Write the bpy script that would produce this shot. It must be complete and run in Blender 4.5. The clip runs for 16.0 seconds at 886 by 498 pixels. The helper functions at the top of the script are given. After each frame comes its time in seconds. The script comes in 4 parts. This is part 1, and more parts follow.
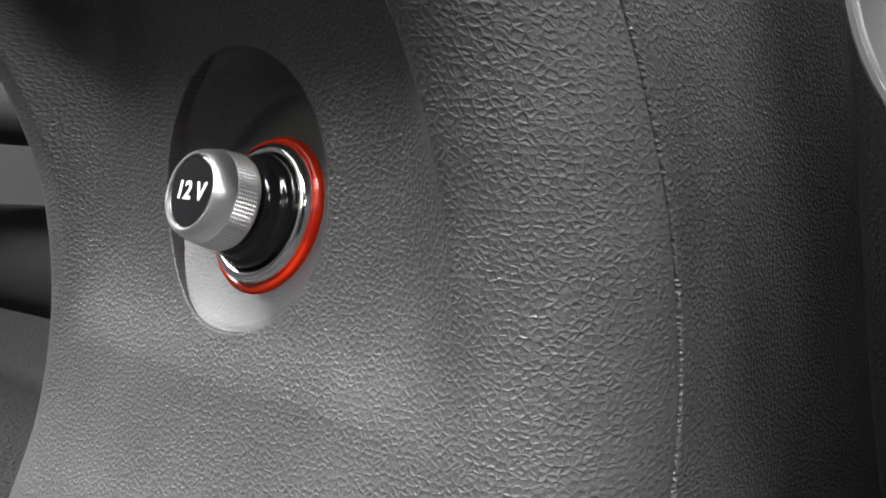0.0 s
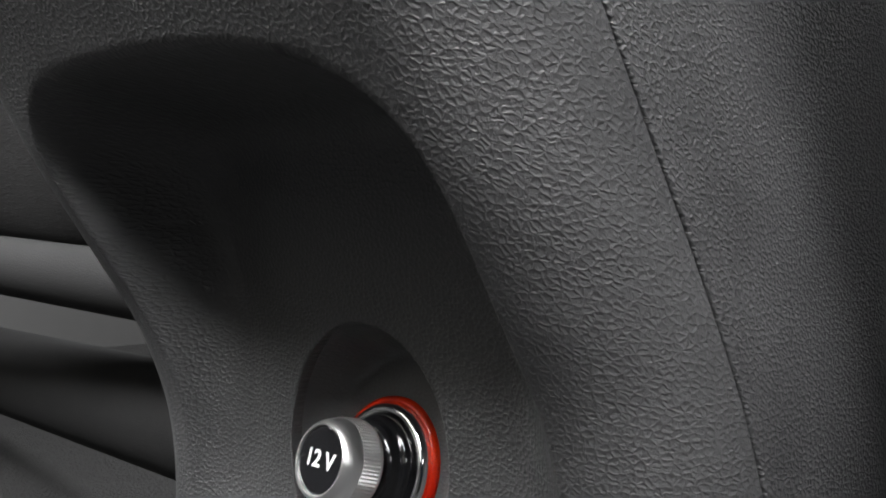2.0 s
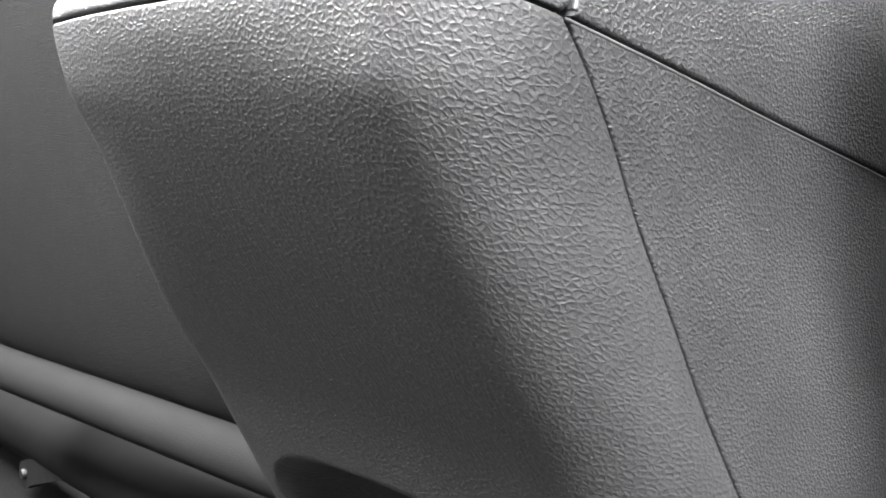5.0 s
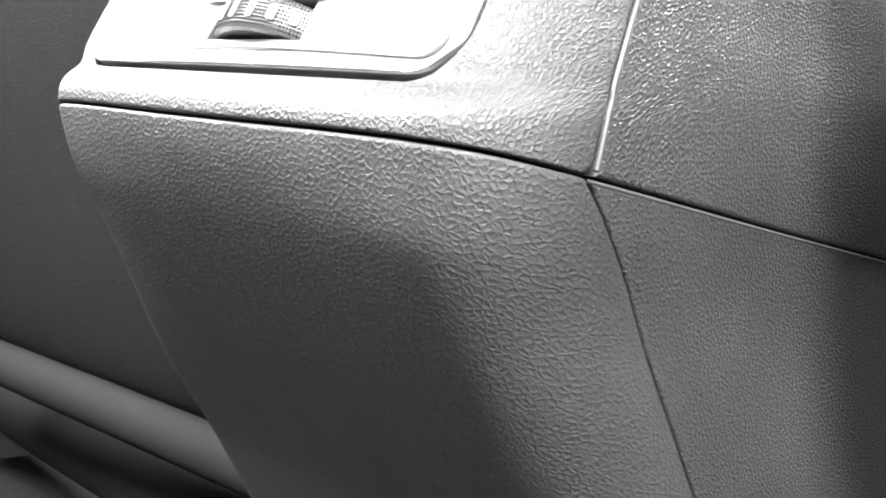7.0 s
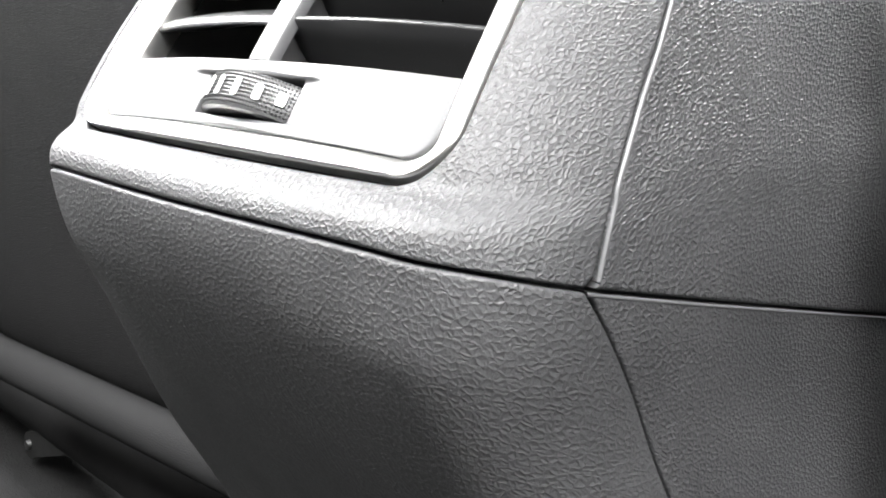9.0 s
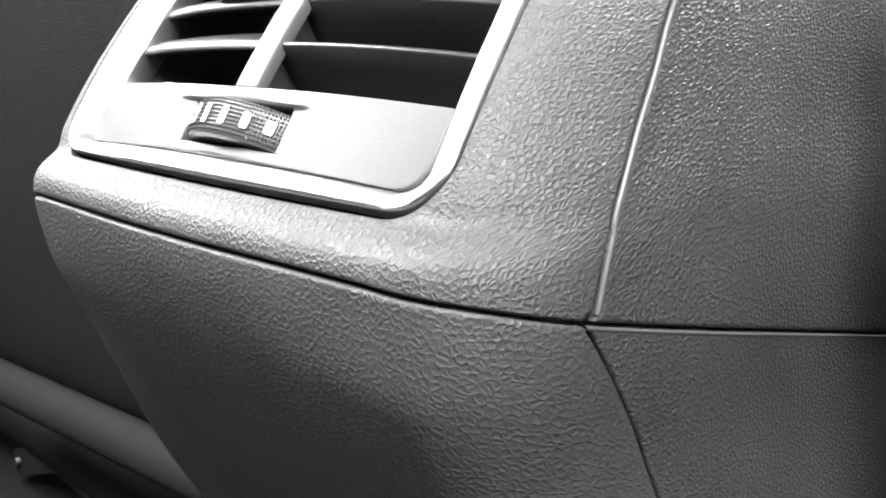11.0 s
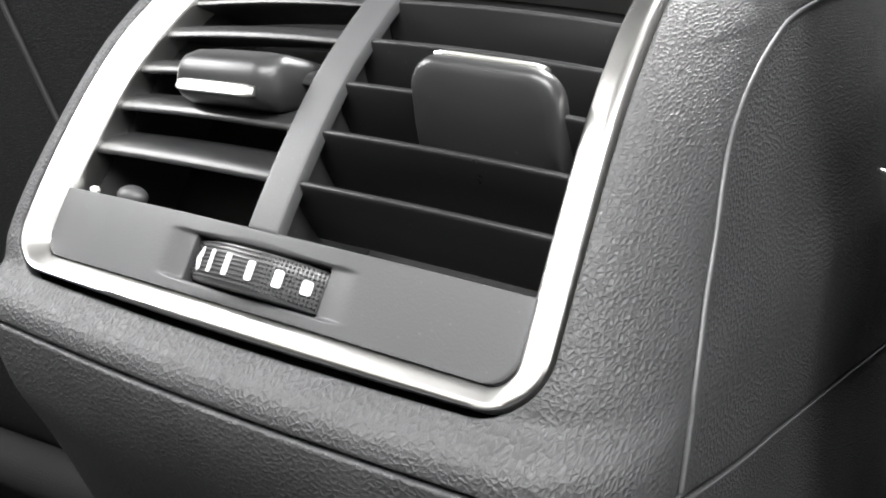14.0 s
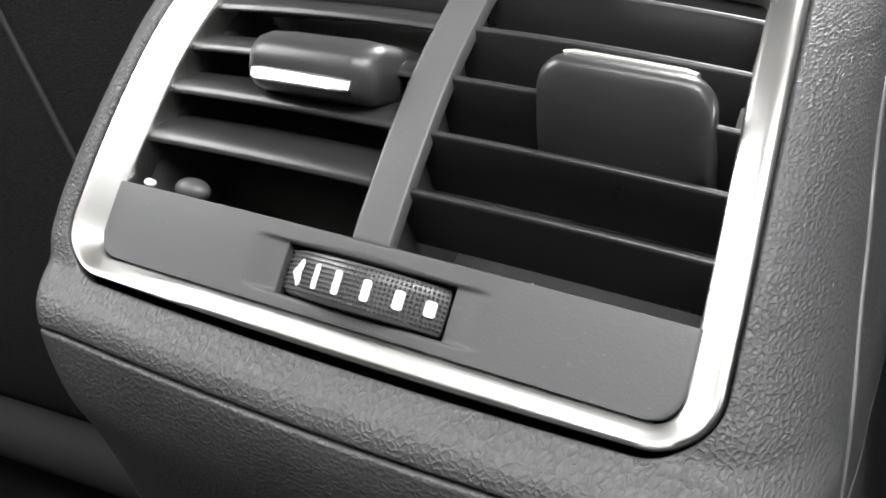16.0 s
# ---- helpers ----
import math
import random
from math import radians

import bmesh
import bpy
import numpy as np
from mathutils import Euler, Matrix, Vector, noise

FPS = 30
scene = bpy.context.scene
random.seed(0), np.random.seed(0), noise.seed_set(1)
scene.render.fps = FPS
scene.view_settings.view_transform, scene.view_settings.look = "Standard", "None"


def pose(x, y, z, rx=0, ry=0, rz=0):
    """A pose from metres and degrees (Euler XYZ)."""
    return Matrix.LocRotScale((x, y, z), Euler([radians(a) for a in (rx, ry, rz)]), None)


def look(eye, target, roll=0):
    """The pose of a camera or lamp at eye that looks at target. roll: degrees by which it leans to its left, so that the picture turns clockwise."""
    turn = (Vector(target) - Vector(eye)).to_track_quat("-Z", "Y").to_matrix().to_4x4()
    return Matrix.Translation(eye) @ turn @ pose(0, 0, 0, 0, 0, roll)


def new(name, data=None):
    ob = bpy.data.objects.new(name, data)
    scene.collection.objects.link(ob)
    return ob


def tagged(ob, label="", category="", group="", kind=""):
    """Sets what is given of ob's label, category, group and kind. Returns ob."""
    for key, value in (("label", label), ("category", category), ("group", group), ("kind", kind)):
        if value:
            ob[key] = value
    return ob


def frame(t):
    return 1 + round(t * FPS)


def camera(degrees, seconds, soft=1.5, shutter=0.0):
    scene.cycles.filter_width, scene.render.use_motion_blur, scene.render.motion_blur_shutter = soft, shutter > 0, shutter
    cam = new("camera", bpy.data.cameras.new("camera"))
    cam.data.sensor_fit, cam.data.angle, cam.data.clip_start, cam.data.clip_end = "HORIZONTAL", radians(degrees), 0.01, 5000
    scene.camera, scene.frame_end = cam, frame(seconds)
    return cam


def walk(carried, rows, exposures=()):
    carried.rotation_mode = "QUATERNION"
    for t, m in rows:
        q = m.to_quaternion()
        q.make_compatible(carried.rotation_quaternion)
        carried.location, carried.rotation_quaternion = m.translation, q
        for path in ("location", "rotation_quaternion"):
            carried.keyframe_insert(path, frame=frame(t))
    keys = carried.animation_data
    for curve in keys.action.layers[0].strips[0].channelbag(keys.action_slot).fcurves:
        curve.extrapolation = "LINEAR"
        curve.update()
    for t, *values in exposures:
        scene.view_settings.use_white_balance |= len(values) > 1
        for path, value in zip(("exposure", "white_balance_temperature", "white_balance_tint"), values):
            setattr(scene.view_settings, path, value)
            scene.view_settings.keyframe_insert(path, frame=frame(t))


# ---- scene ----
cam = camera(45.88, 16.0, soft=1.9)
PATH = [
    (0, (0.2233, -0.0227, -0.2373), (0.0877, 0.1226, -0.2600), 1.82),
    (0.5, (0.2213, -0.0277, -0.2257), (0.0815, 0.1140, -0.2442), 2.15),
    (1, (0.2220, -0.0335, -0.2120), (0.0806, 0.1071, -0.2275), 2.36),
    (1.5, (0.2223, -0.0389, -0.1999), (0.0806, 0.1017, -0.2131), 2.16),
    (2, (0.2243, -0.0475, -0.1815), (0.0805, 0.0911, -0.1928), 1.86),
    (2.5, (0.2239, -0.0578, -0.1635), (0.0792, 0.0798, -0.1763), 1.96),
    (3, (0.2255, -0.0717, -0.1391), (0.0822, 0.0670, -0.1543), 1.98),
    (3.5, (0.2351, -0.0901, -0.1181), (0.0902, 0.0468, -0.1341), 2.48),
    (4, (0.2397, -0.1041, -0.0941), (0.0932, 0.0316, -0.1063), 2.15),
    (4.5, (0.2440, -0.1235, -0.0728), (0.0975, 0.0118, -0.0885), 2.61),
    (5, (0.2427, -0.1367, -0.0530), (0.0956, -0.0020, -0.0685), 3.12),
    (5.2, (0.2403, -0.1382, -0.0494), (0.0932, -0.0034, -0.0633), 3.07),
    (7.3, (0.2315, -0.1546, -0.0003), (0.0938, -0.0129, -0.0318), 3.79),
    (7.5, (0.2256, -0.1490, 0.0033), (0.0889, -0.0069, -0.0299), 3.56),
    (8, (0.2218, -0.1448, 0.0113), (0.0847, -0.0035, -0.0241), 2.84),
    (8.5, (0.2251, -0.1379, 0.0197), (0.0867, 0.0022, -0.0152), 2.16),
    (9, (0.2260, -0.1332, 0.0210), (0.0821, 0.0013, -0.0139), 3.17),
    (9.2, (0.2221, -0.1294, 0.0230), (0.0783, 0.0055, -0.0107), 2.94),
    (11.3, (0.2209, -0.1307, 0.0273), (0.0789, 0.0058, -0.0071), 2.24),
    (11.5, (0.2210, -0.1334, 0.0347), (0.0798, 0.0037, -0.0010), 1.75),
    (12, (0.2137, -0.1368, 0.0501), (0.0803, 0.0071, 0.0114), 1.52),
    (12.5, (0.2044, -0.1401, 0.0685), (0.0791, 0.0088, 0.0227), 1.31),
    (13, (0.1903, -0.1493, 0.0723), (0.0725, 0.0056, 0.0260), 1.92),
    (13.5, (0.1780, -0.1555, 0.0813), (0.0642, 0.0019, 0.0337), 2.06),
    (14, (0.1647, -0.1573, 0.0804), (0.0566, 0.0025, 0.0275), 2.53),
    (14.5, (0.1522, -0.1578, 0.0808), (0.0498, 0.0046, 0.0244), 2.06),
    (15, (0.1394, -0.1661, 0.0845), (0.0420, -0.0030, 0.0217), 2.31),
    (15.5, (0.1219, -0.1675, 0.0868), (0.0266, -0.0030, 0.0249), 1.73),
    (16, (0.1124, -0.1636, 0.0961), (0.0234, 0.0013, 0.0263), 3.49),
]
walk(cam, [(t, look(eye, target, roll)) for t, eye, target, roll in PATH],
     [(0, 0.06), (0.5, -0.06), (2.0, -0.22), (2.5, -0.22), (4.0, 0.24), (5.0, 0.7), (7.4, 0.16), (9.0, -0.2), (11.5, -0.68), (12.5, -1.05), (14.0, -1.38), (16.0, -1.64)])

# ---------------------------------------------------------------- light
world = bpy.data.worlds.new("sky")
scene.world = world
world.use_nodes = True
_wn = world.node_tree.nodes
_sky = _wn.new("ShaderNodeTexSky")
_sky.sky_type, _sky.sun_disc = "NISHITA", False
_sky.sun_elevation, _sky.sun_rotation = radians(40), radians(60)
world.node_tree.links.new(_sky.outputs[0], _wn["Background"].inputs[0])
_wn["Background"].inputs[1].default_value = 0.003


def area_lamp(name, eye, target, sx, sy, power, colour=(1, 1, 1)):
    lamp = bpy.data.lights.new(name, "AREA")
    lamp.shape, lamp.size, lamp.size_y, lamp.energy, lamp.color = "RECTANGLE", sx, sy, power, colour
    ob = new(name, lamp)
    ob.matrix_world = look(eye, target)
    return ob


area_lamp("door_opening_light", (0.69, -0.36, 0.48), (0.06, 0.05, -0.05), 0.14, 0.34, 4.5)
area_lamp("left_window_light", (-0.76, -0.20, 0.50), (0.0, 0.02, 0.0), 0.5, 0.36, 31.0)
# added fill lamp below the headliner, which has no opening here
area_lamp("overhead_fill_light", (0.13, -0.55, 0.76), (0.0, 0.10, -0.2), 0.6, 0.3, 42.0)
# added fill lamp, high on the right, that brightens the console's side
area_lamp("right_overhead_fill_light", (0.50, -0.30, 0.72), (0.1, 0.05, 0.0), 0.26, 0.2, 28.0)
area_lamp("left_quarter_light", (-0.64, -0.86, 0.60), (0.0, 0.03, 0.03), 0.7, 0.36, 2.6, (1, 0.96, 0.87))
# added fill lamp between the seats, grazing the housing's shoulder and upper side panel
area_lamp("front_overhead_fill_light", (0.10, 0.58, 0.73), (0.09, 0.1, 0.0), 0.4, 0.3, 66.0)
area_lamp("rear_window_light", (-0.12, -1.34, 0.64), (0.0, 0.0, 0.0), 0.85, 0.26, 1.5, (1, 0.97, 0.9))
area_lamp("low_door_light", (0.78, -0.03, 0.15), (0.09, 0.09, -0.05), 0.14, 0.26, 2.4)


# ---------------------------------------------------------------- materials
def material(name, colour, rough=0.5, metal=0.0, spec=0.5, coat=0.0):
    m = bpy.data.materials.new(name)
    m.use_nodes = True
    b = m.node_tree.nodes["Principled BSDF"]
    b.inputs["Base Color"].default_value = (*colour, 1)
    b.inputs["Roughness"].default_value = rough
    b.inputs["Metallic"].default_value = metal
    b.inputs["Specular IOR Level"].default_value = spec
    b.inputs["Coat Weight"].default_value = coat
    return m


def node(m, kind, **inputs):
    n = m.node_tree.nodes.new(kind)
    for key, value in inputs.items():
        n.inputs[key].default_value = value
    return n


def wire(m, a, b):
    m.node_tree.links.new(a, b)


def ramp(m, source, a, b, lo=0.0, hi=1.0):
    n = node(m, "ShaderNodeMapRange")
    n.inputs["From Min"].default_value, n.inputs["From Max"].default_value = a, b
    n.inputs["To Min"].default_value, n.inputs["To Max"].default_value = lo, hi
    wire(m, source, n.inputs["Value"])
    return n.outputs["Result"]


def maths(m, op, a, b):
    n = m.node_tree.nodes.new("ShaderNodeMath")
    n.operation = op
    for i, v in enumerate((a, b)):
        if isinstance(v, (int, float)):
            n.inputs[i].default_value = v
        else:
            wire(m, v, n.inputs[i])
    return n.outputs[0]


def leather(name, colour, rough, cell=0.0020, depth=0.00021, strength=0.85, fleck=0.12, laid_out=False, spec=0.5):
    """Grained plastic skin: raised pads parted by fine creases, with fine roughness and faint wear."""
    m = material(name, colour, rough, spec=spec)
    b = m.node_tree.nodes["Principled BSDF"]
    co = node(m, "ShaderNodeTexCoord").outputs["UV" if laid_out else "Object"]
    warp = node(m, "ShaderNodeTexNoise", Scale=0.7 / cell, Detail=3.0)
    wire(m, co, warp.inputs["Vector"])
    mix = m.node_tree.nodes.new("ShaderNodeVectorMath")
    mix.operation = "MULTIPLY_ADD"
    wire(m, warp.outputs["Color"], mix.inputs[0])
    mix.inputs[1].default_value = (cell * 0.95,) * 3
    wire(m, co, mix.inputs[2])
    crumple = node(m, "ShaderNodeTexNoise", Scale=2.3 / cell, Detail=2.0)
    wire(m, co, crumple.inputs["Vector"])
    mix2 = m.node_tree.nodes.new("ShaderNodeVectorMath")
    mix2.operation = "MULTIPLY_ADD"
    wire(m, crumple.outputs["Color"], mix2.inputs[0])
    mix2.inputs[1].default_value = (cell * 0.55,) * 3
    wire(m, mix.outputs[0], mix2.inputs[2])
    squash = m.node_tree.nodes.new("ShaderNodeVectorMath")
    squash.operation = "MULTIPLY"
    wire(m, mix2.outputs[0], squash.inputs[0])
    squash.inputs[1].default_value = (0.9, 1.12, 1.0) if laid_out else (0.85, 0.85, 1.15)
    vor = node(m, "ShaderNodeTexVoronoi", Scale=1 / cell)
    vor.feature = "DISTANCE_TO_EDGE"
    wire(m, squash.outputs[0], vor.inputs["Vector"])
    vor2 = node(m, "ShaderNodeTexVoronoi", Scale=1.8 / cell)
    vor2.feature = "DISTANCE_TO_EDGE"
    wire(m, squash.outputs[0], vor2.inputs["Vector"])
    if laid_out:
        vor.voronoi_dimensions = vor2.voronoi_dimensions = "2D"
    fine = node(m, "ShaderNodeTexNoise", Scale=5.0 / cell, Detail=3.0)
    wire(m, co, fine.inputs["Vector"])
    mask = node(m, "ShaderNodeTexNoise", Scale=0.55 / cell, Detail=2.0)
    wire(m, co, mask.inputs["Vector"])
    big = ramp(m, vor.outputs["Distance"], 0.0, 0.32)
    m.node_tree.nodes[-1].interpolation_type = "SMOOTHSTEP"
    dome = node(m, "ShaderNodeTexVoronoi", Scale=1 / cell)
    dome.feature = "SMOOTH_F1"
    if laid_out:
        dome.voronoi_dimensions = "2D"
    dome.inputs["Smoothness"].default_value = 0.35
    wire(m, squash.outputs[0], dome.inputs["Vector"])
    swell = ramp(m, dome.outputs["Distance"], 0.1, 0.8, 0.45, 0.0)
    m.node_tree.nodes[-1].interpolation_type = "SMOOTHSTEP"
    small = ramp(m, vor2.outputs["Distance"], 0.0, 0.17)
    m.node_tree.nodes[-1].interpolation_type = "SMOOTHSTEP"
    deep = ramp(m, mask.outputs["Fac"], 0.36, 0.60, 0.25, 1.0)
    shallow = ramp(m, mask.outputs["Fac"], 0.35, 0.65, 0.30, 0.05)
    h = maths(m, "ADD", maths(m, "MULTIPLY", big, deep), maths(m, "MULTIPLY", small, shallow))
    h = maths(m, "ADD", maths(m, "ADD", h, swell), maths(m, "MULTIPLY", fine.outputs["Fac"], 0.14))
    bump = node(m, "ShaderNodeBump", Strength=strength, Distance=depth)
    wire(m, h, bump.inputs["Height"])
    wire(m, bump.outputs[0], b.inputs["Normal"])
    wide = node(m, "ShaderNodeTexNoise", Scale=28.0, Detail=4.0)
    wire(m, co, wide.inputs["Vector"])
    r = maths(m, "ADD", ramp(m, wide.outputs["Fac"], 0.3, 0.7, rough - 0.05, rough + 0.05), maths(m, "MULTIPLY", big, -0.06))
    wire(m, r, b.inputs["Roughness"])
    tone = m.node_tree.nodes.new("ShaderNodeMix")
    tone.data_type = "RGBA"
    tone.inputs["A"].default_value = (*[c * (1 - fleck) for c in colour], 1)
    tone.inputs["B"].default_value = (*[c * (1 + fleck) for c in colour], 1)
    wire(m, ramp(m, wide.outputs["Fac"], 0.3, 0.7), tone.inputs["Factor"])
    wire(m, tone.outputs["Result"], b.inputs["Base Color"])
    return m


def plastic(name, colour, rough, grain=0.00006, scale=1800.0, coat=0.0):
    """Smooth moulded plastic with a faint eroded grain, uneven gloss and specks of dust."""
    m = material(name, colour, rough, coat=coat)
    b = m.node_tree.nodes["Principled BSDF"]
    co = node(m, "ShaderNodeTexCoord").outputs["Object"]
    fine = node(m, "ShaderNodeTexNoise", Scale=scale, Detail=2.0)
    wide = node(m, "ShaderNodeTexNoise", Scale=45.0, Detail=5.0)
    dust = node(m, "ShaderNodeTexNoise", Scale=900.0, Detail=1.0)
    for n in (fine, wide, dust):
        wire(m, co, n.inputs["Vector"])
    bump = node(m, "ShaderNodeBump", Strength=0.5, Distance=grain)
    wire(m, fine.outputs["Fac"], bump.inputs["Height"])
    wire(m, bump.outputs[0], b.inputs["Normal"])
    wire(m, ramp(m, wide.outputs["Fac"], 0.3, 0.7, rough - 0.06, rough + 0.06), b.inputs["Roughness"])
    tone = m.node_tree.nodes.new("ShaderNodeMix")
    tone.data_type = "RGBA"
    tone.inputs["A"].default_value = (*colour, 1)
    tone.inputs["B"].default_value = (*[min(1, c * 1.5 + 0.03) for c in colour], 1)
    wire(m, ramp(m, dust.outputs["Fac"], 0.74, 0.8, 0.0, 0.6), tone.inputs["Factor"])
    wire(m, tone.outputs["Result"], b.inputs["Base Color"])
    return m


def metal(name, colour, rough):
    m = material(name, colour, rough, 1.0)
    b = m.node_tree.nodes["Principled BSDF"]
    co = node(m, "ShaderNodeTexCoord").outputs["Object"]
    n = node(m, "ShaderNodeTexNoise", Scale=60.0, Detail=6.0)
    wire(m, co, n.inputs["Vector"])
    wire(m, ramp(m, n.outputs["Fac"], 0.3, 0.7, rough * 0.95, rough * 1.05), b.inputs["Roughness"])
    return m


M_SKIN = leather("grained console skin", (0.050, 0.050, 0.0515), 0.47, cell=0.0017, depth=0.00019, laid_out=True)
M_DISH = leather("finely grained dish skin", (0.056, 0.056, 0.058), 0.45, cell=0.0014, depth=0.00007, laid_out=True)
M_SKIN_UP = leather("grained upper console skin", (0.050, 0.050, 0.0515), 0.48, cell=0.0015, depth=0.00021, laid_out=True)
M_SKIN_SIDE = leather("grained side skin", (0.046, 0.046, 0.0475), 0.46, cell=0.00165, depth=0.00028, laid_out=True)
M_EDGE = plastic("smooth rounded panel edge", (0.075, 0.075, 0.077), 0.4)
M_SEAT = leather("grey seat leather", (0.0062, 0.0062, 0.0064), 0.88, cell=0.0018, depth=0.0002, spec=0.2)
M_DUST = plastic("pale dust", (0.42, 0.41, 0.39), 0.9)
M_TUBE = plastic("grey rubbery plastic", (0.085, 0.085, 0.086), 0.5)
M_ROLL = leather("soft grey seat cover", (0.009, 0.009, 0.0093), 0.85, cell=0.0016, depth=0.00008, spec=0.25)
M_SEAT_R = leather("charcoal seat leather", (0.035, 0.035, 0.036), 0.6, cell=0.0018, depth=0.0002)
M_SEAT_DARK = leather("black seat leather", (0.015, 0.015, 0.016), 0.55, cell=0.0018, depth=0.0003)
M_PLATE = plastic("satin grey plastic", (0.060, 0.060, 0.062), 0.44)
M_BLACK = plastic("matt black plastic", (0.026, 0.026, 0.0265), 0.36)
M_DUCT = plastic("dull black duct plastic", (0.035, 0.035, 0.035), 0.75)
M_WHEEL = plastic("grey-black wheel rubber", (0.055, 0.055, 0.056), 0.34)
M_SLAT = plastic("black slat plastic", (0.018, 0.018, 0.0185), 0.33)
M_GLOSS = plastic("glossy black plastic", (0.008, 0.008, 0.009), 0.12, grain=0.00001)
M_GAP = plastic("dark gap plastic", (0.012, 0.012, 0.012), 0.7)
M_SATIN = metal("satin chrome", (0.76, 0.755, 0.735), 0.29)
M_KNOB = metal("silver knob metal", (0.96, 0.96, 0.95), 0.33)
M_CHROME = metal("bright chrome", (0.85, 0.85, 0.85), 0.12)
M_WHITE = plastic("white print", (0.85, 0.85, 0.83), 0.5)
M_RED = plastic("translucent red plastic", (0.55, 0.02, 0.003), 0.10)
# orange blotches over dark red: the ring's glints are painted into its colour
_glint = node(M_RED, "ShaderNodeTexNoise", Scale=70.0, Detail=1.5)
wire(M_RED, node(M_RED, "ShaderNodeTexCoord").outputs["Object"], _glint.inputs["Vector"])
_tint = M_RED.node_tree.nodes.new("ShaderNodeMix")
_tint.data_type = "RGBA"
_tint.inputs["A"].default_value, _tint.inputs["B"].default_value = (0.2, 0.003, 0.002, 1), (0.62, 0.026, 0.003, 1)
wire(M_RED, ramp(M_RED, _glint.outputs["Fac"], 0.36, 0.64), _tint.inputs["Factor"])
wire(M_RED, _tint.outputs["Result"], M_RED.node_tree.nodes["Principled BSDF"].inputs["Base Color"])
M_CARPET = leather("dark carpet", (0.007, 0.007, 0.0073), 0.9, cell=0.003, depth=0.002, strength=1.0)
M_LINER = plastic("light headliner cloth", (0.22, 0.215, 0.205), 0.9, grain=0.0004, scale=700)
M_TRIM = plastic("dark cabin trim", (0.05, 0.05, 0.05), 0.6)
M_METAL_DARK = metal("dark steel", (0.16, 0.16, 0.16), 0.45)


# ---------------------------------------------------------------- building tools
MM = 0.001


def root(name, label, category, group="", kind="", at=(0, 0, 0)):
    ob = new(name)
    ob.location = at
    return tagged(ob, label, category, group, kind)


def link_mesh(name, verts, faces, mat, parent=None, label="", smooth=True, sharp=40):
    me = bpy.data.meshes.new(name)
    me.from_pydata([tuple(v) for v in verts], [], faces)
    me.materials.append(mat)
    me.update()
    if smooth:
        me.polygons.foreach_set("use_smooth", [True] * len(me.polygons))
        me.set_sharp_from_angle(angle=radians(sharp))
    ob = new(name, me)
    if parent:
        ob.parent = parent
        ob.matrix_parent_inverse = Matrix.Translation(-parent.location)
    if label:
        tagged(ob, label)
    return ob


def part(name, bm, mat, parent, label="", sharp=40):
    bmesh.ops.recalc_face_normals(bm, faces=bm.faces)
    bm.normal_update()
    me = bpy.data.meshes.new(name)
    bm.to_mesh(me)
    bm.free()
    me.materials.append(mat)
    me.polygons.foreach_set("use_smooth", [True] * len(me.polygons))
    me.set_sharp_from_angle(angle=radians(sharp))
    ob = new(name, me)
    if parent:
        ob.parent = parent
        ob.matrix_parent_inverse = Matrix.Translation(-parent.location)
    if label:
        tagged(ob, label)
    return ob


def grid_faces(rows, cols, closed=False, flip=False):
    out = []
    for i in range(rows - 1):
        for j in range(cols if closed else cols - 1):
            k = (j + 1) % cols
            q = (i * cols + j, i * cols + k, (i + 1) * cols + k, (i + 1) * cols + j)
            out.append(q[::-1] if flip else q)
    return out


def box(sx, sy, sz, bevel=0.0, seg=2, m=None):
    bm = bmesh.new()
    bmesh.ops.create_cube(bm, size=1.0)
    bmesh.ops.scale(bm, vec=(sx, sy, sz), verts=bm.verts)
    if bevel:
        bmesh.ops.bevel(bm, geom=bm.edges[:], offset=bevel, segments=seg, affect="EDGES", profile=0.5)
    if m:
        bmesh.ops.transform(bm, matrix=m, verts=bm.verts)
    return bm


def lathe(profile, steps=96, m=None):
    """A turned solid round +z from (radius, height) pairs; ends at radius 0 are closed."""
    bm = bmesh.new()
    rings = []
    for r, h in profile:
        if r < 1e-7:
            rings.append([bm.verts.new((0, 0, h))])
        else:
            rings.append([bm.verts.new((r * math.cos(2 * math.pi * k / steps), r * math.sin(2 * math.pi * k / steps), h)) for k in range(steps)])
    for a, b in zip(rings, rings[1:]):
        for k in range(steps):
            n = (k + 1) % steps
            if len(a) == 1 and len(b) == 1:
                continue
            if len(a) == 1:
                bm.faces.new((a[0], b[k], b[n]))
            elif len(b) == 1:
                bm.faces.new((a[k], a[n], b[0]))
            else:
                bm.faces.new((a[k], a[n], b[n], b[k]))
    if m:
        bmesh.ops.transform(bm, matrix=m, verts=bm.verts)
    return bm


def table(pairs, v):
    """Straight-line reading of a short table of (key, value), keys rising."""
    if v <= pairs[0][0]:
        return pairs[0][1]
    for (a, p), (b, q) in zip(pairs, pairs[1:]):
        if v <= b:
            return p + (q - p) * (v - a) / (b - a)
    return pairs[-1][1]


